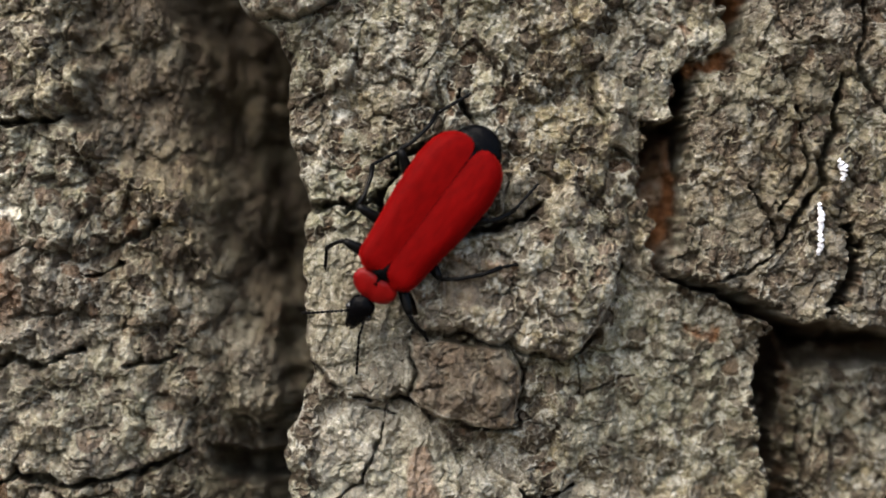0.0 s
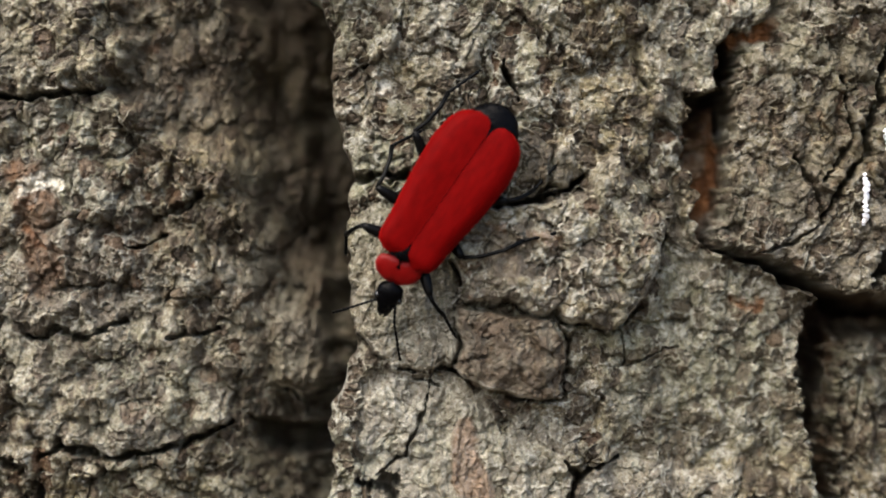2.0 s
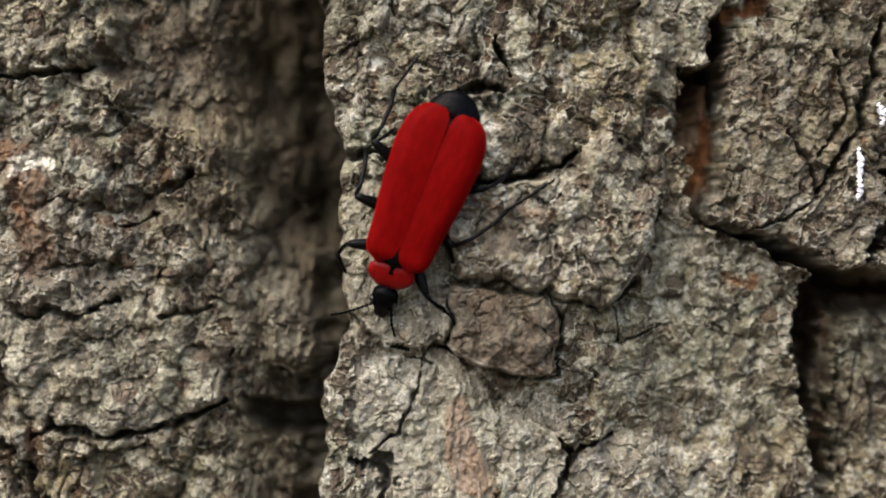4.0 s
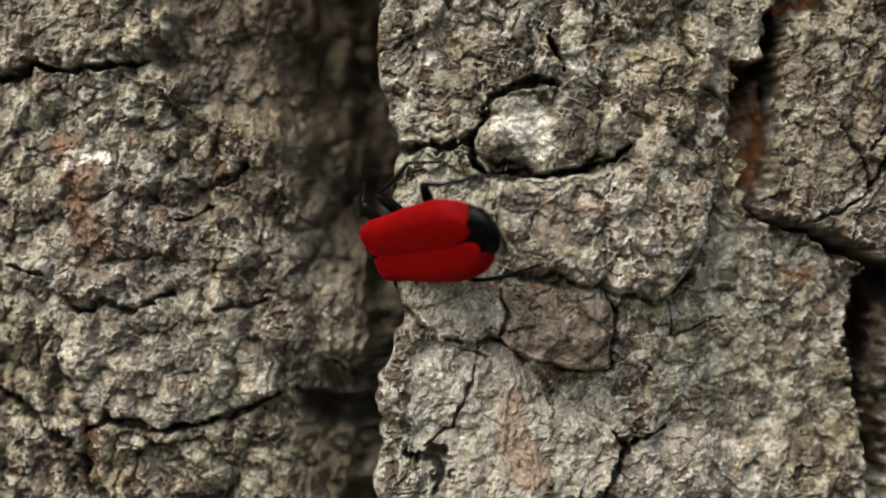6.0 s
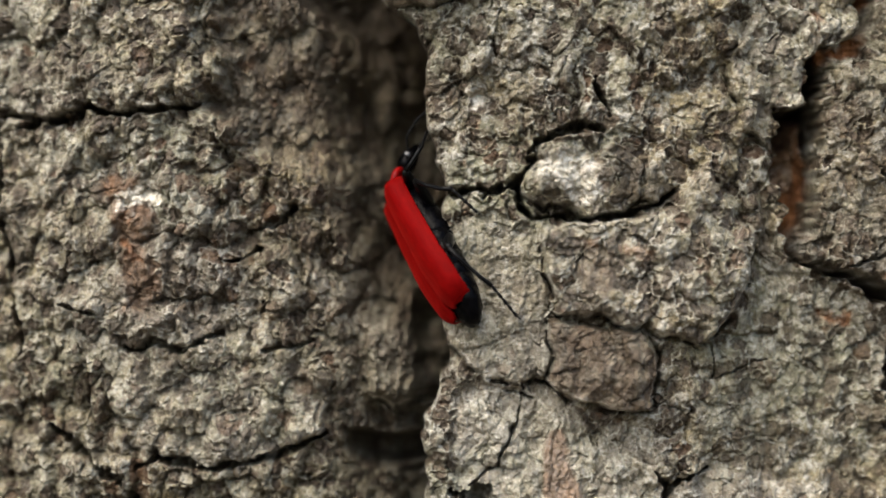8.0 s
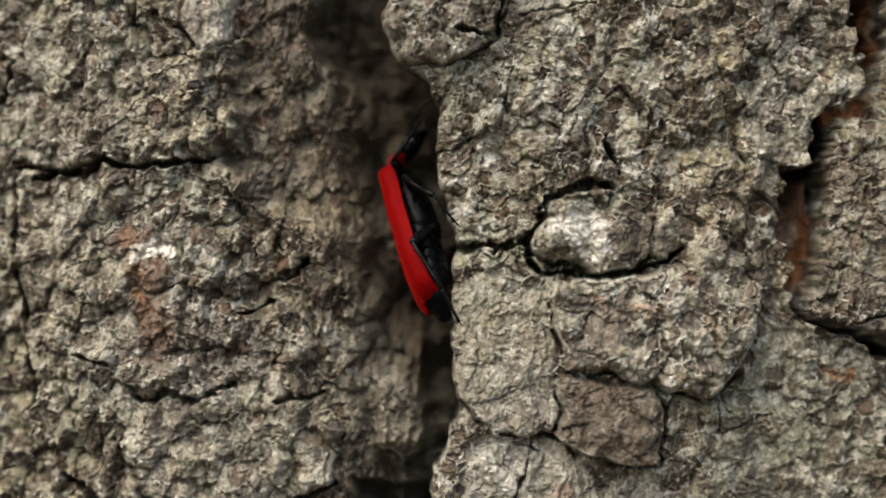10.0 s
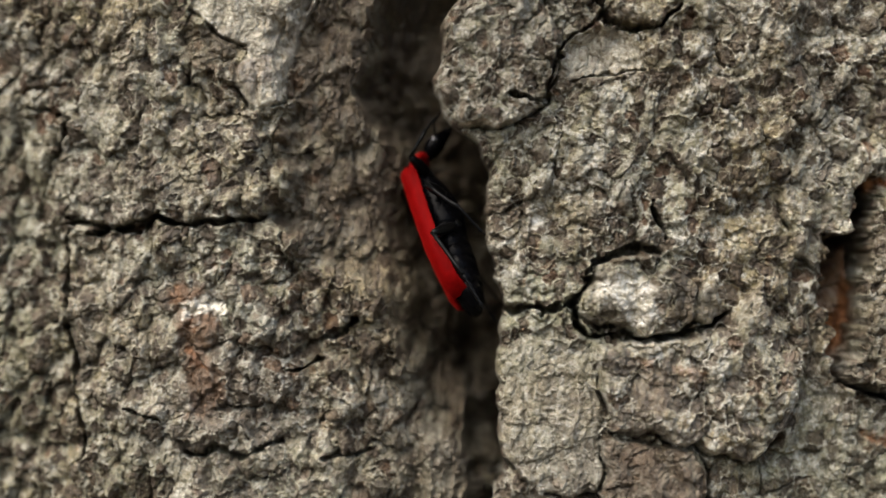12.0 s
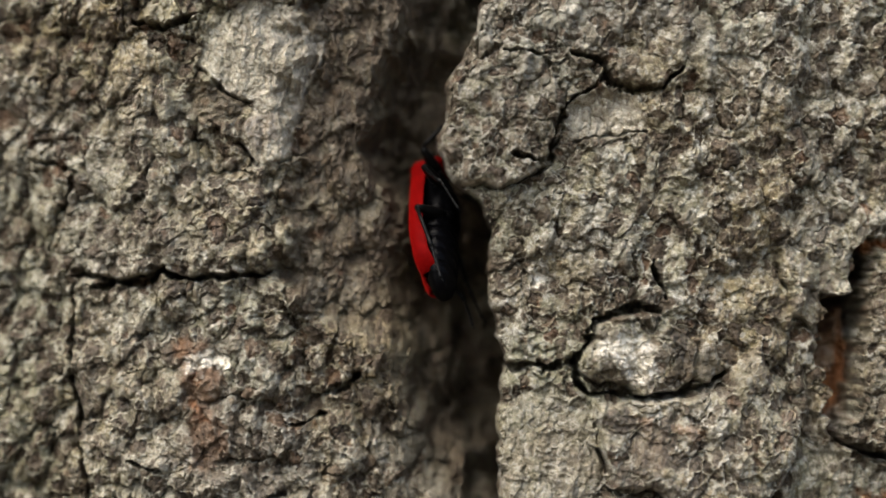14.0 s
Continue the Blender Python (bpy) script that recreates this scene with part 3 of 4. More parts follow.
            rough[w] *= 1 - on * smooth
            own[w] = np.maximum(own[w], on * (0.6 if abs(lift) > 0.55 else 0.35))
            worn = 0.75 + 0.25 * step(fbm(u[w] / 0.9, v[w] / 1.1, 95, 3), -0.22, 0.02)
            for k in range(3):
                tone[w][..., k] = np.maximum(tone[w][..., k], on * colours[k] * (worn if k == 1 else 1))
            piece[w] = np.where(d > 0, number, piece[w])
        number += 1
    for outline, strength in GREENS:
        w = window(u, v, outline)
        if h[w].size:
            on = step(inside(px[w], py[w], outline) + 1.2 * fbm(u[w] / 2.0, v[w] / 2.0, 92, 3), -0.8, 1.2)
            tone[w][..., 4] = np.maximum(tone[w][..., 4], strength * on)
    for outline, rim, colours in PATCHES:
        w = window(u, v, outline)
        if h[w].size:
            on = step(inside(wx[w], wy[w], outline) + 0.35 * fbm(u[w] / 0.8, v[w] / 0.8, 91, 3), -rim, rim)
            for k in range(3):
                tone[w][..., k] = np.maximum(tone[w][..., k], on * colours[k])
    under = 3.4 * step(1.0 - h, 2.0, 12.0) * step(s, -0.2, 0.2) * (1 - step(s, 0.6, 1.9))
    under = under - 0.9 * step(furrow, 0.0, 0.4) * (1 - step(lip, 0.5, 1.5))
    uq, wx, bx = u + under, wx + under, bx + under
    # crumbling relief: shingled blocks, stacked flakes with sharp rims, small curled cups
    b1, b2, bnum, bdy = cells(bx / 5.4, by / 6.2, 37)
    c1, c2, cnum, cdy = cells(bx / 2.4 + 7, by / 3.0, 38)
    blocks = 0.9 * (1 - 1.2 * b1) + 0.9 * (bnum - 0.5) - 0.8 * bdy - 0.5 * (1 - step(b2 - b1, 0.0, 0.10)) * step(fbm(uq / 5, v / 5, 39, 2), -0.10, 0.25)
    blocks = blocks + 0.45 * (cnum - 0.5) - 0.28 * cdy + 0.25 * (1 - c1)
    n1, n2, nnum, ndy = cells(px / 3.4 + 2, py / 5.6 + 0.35 * nudge(px), 62)
    knots = (1.0 - 1.5 * n1 ** 1.5 + 0.7 * (nnum - 0.5) - 0.5 * ndy) * (0.4 + 0.6 * ((s > 0) | right))
    hair = (1 - step(c2 - c1, 0.0, 0.045)) * step(fbm(uq / 3.5, v / 3.5, 55, 2), 0.0, 0.2)
    flow = fbm(wx / 2.4, wy / 3.0, 31, 3) * 3.4
    flakes = np.floor(flow) + step(flow - np.floor(flow), 0.72, 1.0)
    flow2 = fbm(wx / 0.95, wy / 1.1, 33, 2) * 2.8
    flakes2 = np.floor(flow2) + step(flow2 - np.floor(flow2), 0.7, 1.0)
    curlx, curly = 0.2 * fbm(uq / 0.5, v / 0.5, 63, 2), 0.2 * fbm(uq / 0.5, v / 0.5, 65, 2)
    f1, f2, fnum, _ = cells((wx + curlx) / 1.05, (wy + curly) / 1.2, 41)
    g1, g2, gnum, _ = cells((uq + 0.5 * curlx) / 0.48 + 3, (v + 0.5 * curly) / 0.54, 47)
    k1, k2, knum, _ = cells(uq / 0.27 + 9, v / 0.27, 48)
    lumps = (1.0 - 1.1 * f1) * (0.35 + fnum)
    ragged = 0.07 * perlin(uq / 0.3, v / 0.3, 64)
    # some flakes have broken off and show umber bark inside a pale rim
    broken = ((fnum > 0.28) & (fnum < 0.50)) * step(f2 - f1 + ragged, 0.07, 0.15)
    bare = ((cnum > 0.36) & (cnum < 0.50)) * step(c2 - c1 + ragged, 0.06, 0.12) * step(fbm(uq / 6, v / 6, 57, 2), -0.35, -0.1)
    cups = np.exp(-((f2 - f1) / 0.10) ** 2) * ((fnum > 0.26) & (fnum < 0.52)) + 0.4 * np.exp(-((f2 - f1) / 0.11) ** 2) * step(fbm(uq / 1.9, v / 1.9, 43, 2), 0.0, 0.35)
    lips = np.exp(-((c2 - c1 - 0.05) / 0.035) ** 2) * ((cnum > 0.36) & (cnum < 0.50)) * step(fbm(uq / 6, v / 6, 57, 2), -0.35, -0.1)
    cups2 = np.exp(-((g2 - g1) / 0.16) ** 2) * step(fbm(uq / 1.1, v / 1.1, 45, 2), 0.1, 0.4)
    grains = np.sqrt(np.clip(1 - (g1 / 0.50) ** 2, 0, 1)) * (gnum > 0.42) * step(fbm(uq / 2.2, v / 2.2, 46, 2), -0.25, 0.2)
    dust = np.sqrt(np.clip(1 - (k1 / 0.5) ** 2, 0, 1)) * (knum > 0.45)
    curl = 1 - np.abs(fbm(wx / 0.8, wy / 0.9, 51, 2))
    fibre = fbm(wx / 0.55, wy / 3.6, 61, 3)
    rough = rough * (1 - 0.55 * tone[..., 0])
    cliff = step(s, -0.05, 0.05) * (1 - step(s, 0.5, 1.0))
    m1, m2, mnum, mdy = cells(wx / 1.7 + 5, wy / 2.3, 67)
    mounds = (1.05 * (1 - 1.3 * m1 ** 1.4) + 0.5 * (mnum - 0.5) - 0.4 * mdy) * np.where(s > 0, 1.2, 0.75)
    # each lump is a curled rosette: terraces round its middle, a notch between it and the next
    turns = 3.4 * f1 + 5 * fnum + 0.5 * perlin(uq / 0.5, v / 0.5, 66)
    terrace = (np.floor(turns) + step(turns - np.floor(turns), 0.55, 0.95) - turns) * (fnum > 0.3)
    notch = np.exp(-((f2 - f1) / 0.09) ** 2) * step(fbm(uq / 2.6, v / 2.6, 68, 2), -0.45, 0.1)
    lace = np.exp(-((f2 - f1) / 0.085) ** 2) * step(fbm(uq / 1.6, v / 1.6, 69, 3), -0.35, -0.05)
    lace2 = np.exp(-((g2 - g1) / 0.13) ** 2) * step(fbm(uq / 1.3, v / 1.3, 70, 2), -0.1, 0.2)
    cup = ((fnum > 0.22) & (fnum < 0.72)) * step(f2 - f1 + ragged, 0.10, 0.20) * step(fbm(uq / 4.0, v / 4.6, 72, 3), -0.5, -0.2)
    crumb = 0.11 * lace + 0.05 * lace2 - 0.13 * cup + 0.045 * flakes + 0.05 * flakes2 + 0.38 * lumps + 0.11 * terrace - 0.12 * notch + 0.95 * mounds + 0.05 * cups + 0.07 * lips - 0.12 * broken - 0.16 * bare + 0.05 * cups2 + 0.03 * np.clip(curl, 0, 1) ** 5 + 0.17 * grains + 0.06 * dust - 0.35 * hair
    h = h + (1 - 0.8 * cliff) * (1 - 0.35 * torn) * ((0.5 * blocks + 0.85 * knots) * (1 - own) + crumb) * (0.18 + 0.82 * rough) + 0.42 * fibre * (0.8 * np.maximum(in_groove, torn) + 0.7 * (1 - rough) + 0.1)
    patchy = step(fbm(uq / 0.7, v / 0.7, 59, 2), -0.15, 0.3)
    pale = 0.62 * lace + 0.42 * lace2 + (0.55 * cups + 0.6 * lips + 0.45 * cups2) * patchy + 0.6 * step(curl, 0.90, 0.97) * patchy + 0.3 * (fnum > 0.78) * step(f2 - f1, 0.05, 0.3) + 0.6 * (gnum > 0.78) * step(0.55 - g1, 0.0, 0.2) + 0.7 * (knum > 0.84) * step(0.5 - k1, 0.0, 0.2)
    tone[..., 3] = np.clip(pale * (0.55 + 0.6 * step(fbm(uq / 7, v / 7, 49, 2), -0.4, 0.4)), 0, 1) * (0.55 + 0.45 * rough) * (1 - 0.55 * in_groove) * np.where(s > 0, 0.8, 1.15)
    umber = 0.9 * cup + 0.6 * step(fbm(uq / 2.2, v / 2.6, 53, 5, 0.65), 0.16, 0.26) * (0.6 + 0.4 * (fnum > 0.4)) + broken + 0.95 * bare + 0.7 * (gnum < 0.18) * step(g2 - g1, 0.1, 0.3)
    umber = np.clip(umber + 0.16 * (s > 0) * (0.4 + 0.6 * step(6.0 - v, 0.0, 6.0)), 0, 1) * (1 - 0.8 * np.clip(cups + lips + lace + 0.7 * lace2, 0, 1))
    tone[..., 1] = np.maximum(tone[..., 1], umber * (0.3 + 0.7 * rough))
    rusty = (broken * (fnum < 0.31) + ((gnum > 0.33) & (gnum < 0.35)) * step(g2 - g1, 0.05, 0.2)) * (1 - in_groove)
    tone[..., 0] = np.maximum(tone[..., 0], 0.16 * rusty * (0.3 + 0.7 * rough))
    for pts, half, depth in CRACKS:
        w = window(u, v, pts)
        if h[w].size:
            d, along = line_distance(u[w] + 0.6 * (wx - u)[w], v[w] + 0.6 * (wy - v)[w], pts)
            gap = half * (0.45 + 0.75 * np.sin(math.pi * np.clip(0.06 + 0.9 * along, 0, 1)) ** 0.6) * (0.85 + 0.8 * fbm(u[w] / 1.3, v[w] / 1.3, 81, 3, 0.7)).clip(0.25, 1.8)
            h[w] -= depth * (1 - step(d, 0.35 * gap, 1.15 * gap))
    scales = (bnum * 99991).astype(int) * 10 + 1000
    piece = np.where((piece == 0) | (piece == 1) | (piece == 3), scales + piece, piece)
    return h, tone, piece, under


def place(u, v, h):
    """The world place of a spot of the plan, h mm out from the trunk's mean surface."""
    return np.stack([u * MM, -h * MM, Z0 + v * MM], -1)


def sheet(name, verts, faces, tone, parent, label="", back=2.5):
    """A rough bark piece from quads, with walls running back into the trunk all round it."""
    used, flat = np.unique(faces, return_inverse=True)
    faces = flat.reshape(faces.shape)
    co, colour = verts[used], tone[used]
    n = len(co)
    a, b = faces.ravel(), np.roll(faces, -1, 1).ravel()
    key = np.minimum(a, b) * n + np.maximum(a, b)
    _, first, count = np.unique(key, return_index=True, return_counts=True)
    rim = first[count == 1]
    ra, rb = a[rim], b[rim]
    border, where = np.unique(np.concatenate([ra, rb]), return_inverse=True)
    deep = co[border] + np.array([0, back * MM, 0])
    co, colour = np.concatenate([co, deep]), np.concatenate([colour, colour[border]])
    wa, wb = n + where[:len(ra)], n + where[len(ra):]
    faces = np.concatenate([faces, np.stack([rb, ra, wa, wb], 1)])
    me = bpy.data.meshes.new(name)
    me.vertices.add(len(co))
    me.vertices.foreach_set("co", co.astype(np.float32).ravel())
    me.loops.add(faces.size)
    me.loops.foreach_set("vertex_index", faces.astype(np.int32).ravel())
    me.polygons.add(len(faces))
    me.polygons.foreach_set("loop_start", np.arange(0, faces.size, 4, dtype=np.int32))
    me.polygons.foreach_set("use_smooth", np.ones(len(faces), bool))
    me.update(calc_edges=True)
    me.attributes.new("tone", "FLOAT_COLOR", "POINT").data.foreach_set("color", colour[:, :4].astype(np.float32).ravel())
    me.attributes.new("bloom", "FLOAT", "POINT").data.foreach_set("value", colour[:, 4].astype(np.float32))
    me.materials.append(BARK)
    ob = new(name, me)
    ob.parent = parent
    return tagged(ob, label)


def quads(nu, nv):
    i = np.arange((nu - 1) * (nv - 1))
    a = (i // (nu - 1)) * nu + i % (nu - 1)
    return np.stack([a, a + 1, a + nu + 1, a + nu], 1)


def build_trunk():
    trunk = tagged(new("tree_trunk"), "old tree trunk with grey furrowed bark and deep cracks", "tree trunk")
    u0, u1, v0, v1, grid = -50.0, 34.0, -23.0, 31.0, 0.072
    us, vs = np.arange(u0, u1, grid), np.arange(v0, v1, grid)
    u, v = np.meshgrid(us, vs)
    h, tone, piece, under = relief(u, v)
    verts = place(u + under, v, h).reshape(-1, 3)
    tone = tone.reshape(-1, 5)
    faces = quads(len(us), len(vs))
    label = piece.ravel()[faces[:, 0]]
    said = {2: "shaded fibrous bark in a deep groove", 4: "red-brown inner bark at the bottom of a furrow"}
    counts = dict(zip(*np.unique(label, return_counts=True)))
    ridge = {}
    for k, count in counts.items():
        if k >= 1000 and count < 400:      # crumbs stay with their ridge
            ridge.setdefault(k % 10, []).append(k)
    crumbs = sheet("bark_crumb", verts, faces[np.isin(label, sum(ridge.values(), []))], tone, trunk)
    tagged(crumbs, kind="stuff")
    for k, count in counts.items():
        if k < 1000:
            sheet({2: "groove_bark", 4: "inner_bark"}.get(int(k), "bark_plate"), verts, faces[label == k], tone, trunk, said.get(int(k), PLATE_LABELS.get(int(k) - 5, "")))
        elif count >= 400:
            sheet("bark_scale", verts, faces[label == k], tone, trunk)
    # the rest of the trunk, coarser, round and down to the ground
    na, nz = 300, 420
    ang = np.linspace(0, 2 * math.pi, na)
    zz = np.concatenate([np.linspace(0, Z0 - 0.06, 150), np.linspace(Z0 - 0.055, Z0 + 0.065, 120), np.linspace(Z0 + 0.07, 2.6, 150)])
    a, z = np.meshgrid(ang, zz)
    arc = a * RADIUS
    tall = (z - Z0) / MM
    wobble = arc + 6 * fbm(arc / 40, tall / 60, 5, 2)
    furrows = np.abs(((wobble / 26.0) % 1.0) - 0.5) * 2
    coarse = -7.0 * step(furrows, 0.72, 0.95) + 3.0 * fbm(arc / 9, tall / 14, 6, 3)
    front = np.sin(a) * RADIUS
    uu, yy = front, RADIUS * (1 - np.cos(a))
    near = (np.cos(a) > 0) & (uu > u0 - 2) & (uu < u1 + 2) & (tall > v0 - 2) & (tall < v1 + 2)
    coarse = np.where(near, -45.0, coarse)
    r = (RADIUS + coarse) * (1 + 0.35 * np.exp(-z / 0.12))
    r = np.where(z > 2.59, 0.0, r)
    co = np.stack([np.sin(a) * r * MM, (RADIUS - np.cos(a) * r) * MM, z], -1).reshape(-1, 3)
    grey = np.zeros((len(co), 5))
    grey[:, 3] = 0.25
    sheet("trunk_bark", co, quads(na, nz), grey, trunk, back=5)


# ---- small things on the bark ----
def surface(u, v):
    h, _, _, _ = relief(np.array([[u]]), np.array([[v]]))
    return float(h[0, 0])


def build_resin(pts, radii, label):
    """A drip of hardened resin lying on the bark, pts in the plan."""
    out = [max(surface(u + du, v + dv) for du in (-0.15, 0, 0.15) for dv in (-0.2, 0, 0.2)) for u, v in pts]
    level = [np.mean(out[max(i - 1, 0):i + 2]) for i in range(len(out))]
    n = 26
    at = np.linspace(0, len(pts) - 1, n)
    keys = np.arange(len(pts))
    us, vs, hs, rs = (np.interp(at, keys, q).tolist() for q in ([p[0] for p in pts], [p[1] for p in pts], level, radii))
    path = [(us[i] + 0.05 * math.sin(1.3 * i), -hs[i], vs[i]) for i in range(n)]
    ob = part("resin_drip", tube(path, [rs[i] * (1 + 0.15 * math.sin(1.1 * i) * math.sin(0.9 * i + 1)) for i in range(n)], 12), RESIN)
    ob.location = (0, 0, Z0)
    return tagged(ob, label, "resin", "resin drips on the bark")


def build_seed(name, u, y, v, turn, length, girth, mat, label):
    half = length / 2
    bm = loft([(-half, 0, 0.05 * girth, 0.05 * girth), (-0.8 * half, 0, 0.6 * girth, 0.45 * girth), (-0.2 * half, 0, girth, 0.7 * girth), (0.4 * half, 0, 0.9 * girth, 0.62 * girth), (0.85 * half, 0, 0.5 * girth, 0.35 * girth), (half, 0, 0.08 * girth, 0.08 * girth)], 14)
    ob = part(name, bm, mat)
    ob.matrix_basis = pose(u * MM, y * MM, Z0 + v * MM, 0, -turn, 0) @ pose(0, 0, 0, 90, 0, 0)
    return tagged(ob, label, "seed")


# ---- the beetle ----
def build_elytron(side, parent):
    """One wing case: a domed, thick shell from its base (x = 5.5) to its rounded tip (x = -6)."""
    bm = bmesh.new()
    nx, ns = 34, 14
    xs = [5.6 - 11.7 * (1 - math.cos(math.pi * k / (nx - 1))) / 2 for k in range(nx)]
    outer, inner = [], []
    for x in xs:
        w = np.interp(x, [-6.1, -5.9, -5.4, -4.6, -3, 0, 3, 4.6, 5.2, 5.6], [1.45, 2.05, 2.6, 2.98, 3.2, 2.98, 2.55, 2.42, 2.2, 1.5])
        seam = np.interp(x, [-6.1, -5.9, -5.4, -4.8, -3.5, 4.2, 5.0, 5.6], [0.70, 0.34, 0.11, 0.045, 0.022, 0.015, 0.22, 0.95])
        top = np.interp(x, [-6.1, -5, -2, 2, 5, 5.6], [0.30, 0.75, 1.05, 1.0, 0.85, 0.45])
        for rows, drop in ((outer, 0.0), (inner, 0.14)):
            line = []
            for k in range(ns):
                s = k / (ns - 1)
                y = seam + (w - seam) * math.sin(s * math.pi / 2) ** 0.9
                z = top - 1.25 * s ** 3.2 - 0.11 * math.exp(-(s / 0.10) ** 2) + 0.06 * math.exp(-((s - 0.45) / 0.14) ** 2) - drop
                if 3.6 < x < 5.4:
                    z += 0.14 * math.exp(-((s - 0.72) / 0.16) ** 2)
                line.append(bm.verts.new((x * MM, side * (y - drop * 0.3 * s) * MM, z * MM)))
            rows.append(line)
    for a, b in zip(outer, outer[1:]):
        for k in range(ns - 1):
            bm.faces.new((a[k], a[k + 1], b[k + 1], b[k]))
    for a, b in zip(inner, inner[1:]):
        for k in range(ns - 1):
            bm.faces.new((a[k], b[k], b[k + 1], a[k + 1]))
    border = [(i, 0) for i in range(nx)] + [(nx - 1, k) for k in range(1, ns)] + [(i, ns - 1) for i in range(nx - 2, -1, -1)] + [(0, k) for k in range(ns - 2, 0, -1)]
    rim = [(bm.verts.new(outer[i][k].co), bm.verts.new(inner[i][k].co)) for i, k in border]   # its own corners keep the edge crisp
    for (a, b), (c, d) in zip(rim, rim[1:] + rim[:1]):
        bm.faces.new((a, c, d, b))
    return part("elytron", bm, ELYTRON_RED, parent, "matt scarlet wing case")


def build_leg(side, coxa, knee, ankle, foot, parent):
    """A leg turning at its coxa; femur, tibia and tarsus are its pieces."""
    c = Vector((coxa[0], side * coxa[1], coxa[2]))
    k, a, f = (Vector((p[0], side * p[1], p[2])) - c for p in (knee, ankle, foot))
    leg = part("leg", tube([Vector((0, 0, 0.25)), Vector((0, 0, 0)), k * 0.12], [0.3, 0.42, 0.34]), LEG_BLACK, parent)
    leg.location = c * MM
    part("femur", tube([k * s for s in (0.05, 0.3, 0.6, 0.88, 1.0)], [0.28, 0.40, 0.43, 0.32, 0.22]), LEG_BLACK, leg)
    bow = (a - k).cross(Vector((0, 0, 1))) * 0.06
    part("tibia", tube([k, k + (a - k) * 0.3 + bow, k + (a - k) * 0.7 + bow, a], [0.17, 0.15, 0.16, 0.19]), LEG_BLACK, leg)
    joints = [(a + (f - a) * ((i + share) / 5), r) for i in range(5) for share, r in ((0.0, 0.09), (0.65, 0.15), (0.92, 0.09))]
    bm = tube([p for p, _ in joints], [r for _, r in joints], 8)
    for way in (-1, 1):
        tip = f + (f - a).normalized() * 0.25 + Vector((0, 0.12 * way, -0.1))
        tube([f, tip], [0.06, 0.02], 6, bm)
    part("tarsus", bm, LEG_BLACK, leg)
    return leg


def build_antenna(side, head, points):
    pts = [Vector((p[0], side * p[1], p[2])) for p in points]
    n, way, girth = 11, [], []
    for i in range(n):
        for share, r in ((0.0, 0.06), (0.7, 0.13 if i > 1 else 0.15), (0.95, 0.07)):
            t = (i + share) / n * (len(pts) - 1)
            way.append(pts[int(t)].lerp(pts[min(int(t) + 1, len(pts) - 1)], t - int(t)))
            girth.append(r)
    bm = tube(way, girth, 8)
    return part("antenna", bm, LEG_BLACK, head, "toothed black feeler")


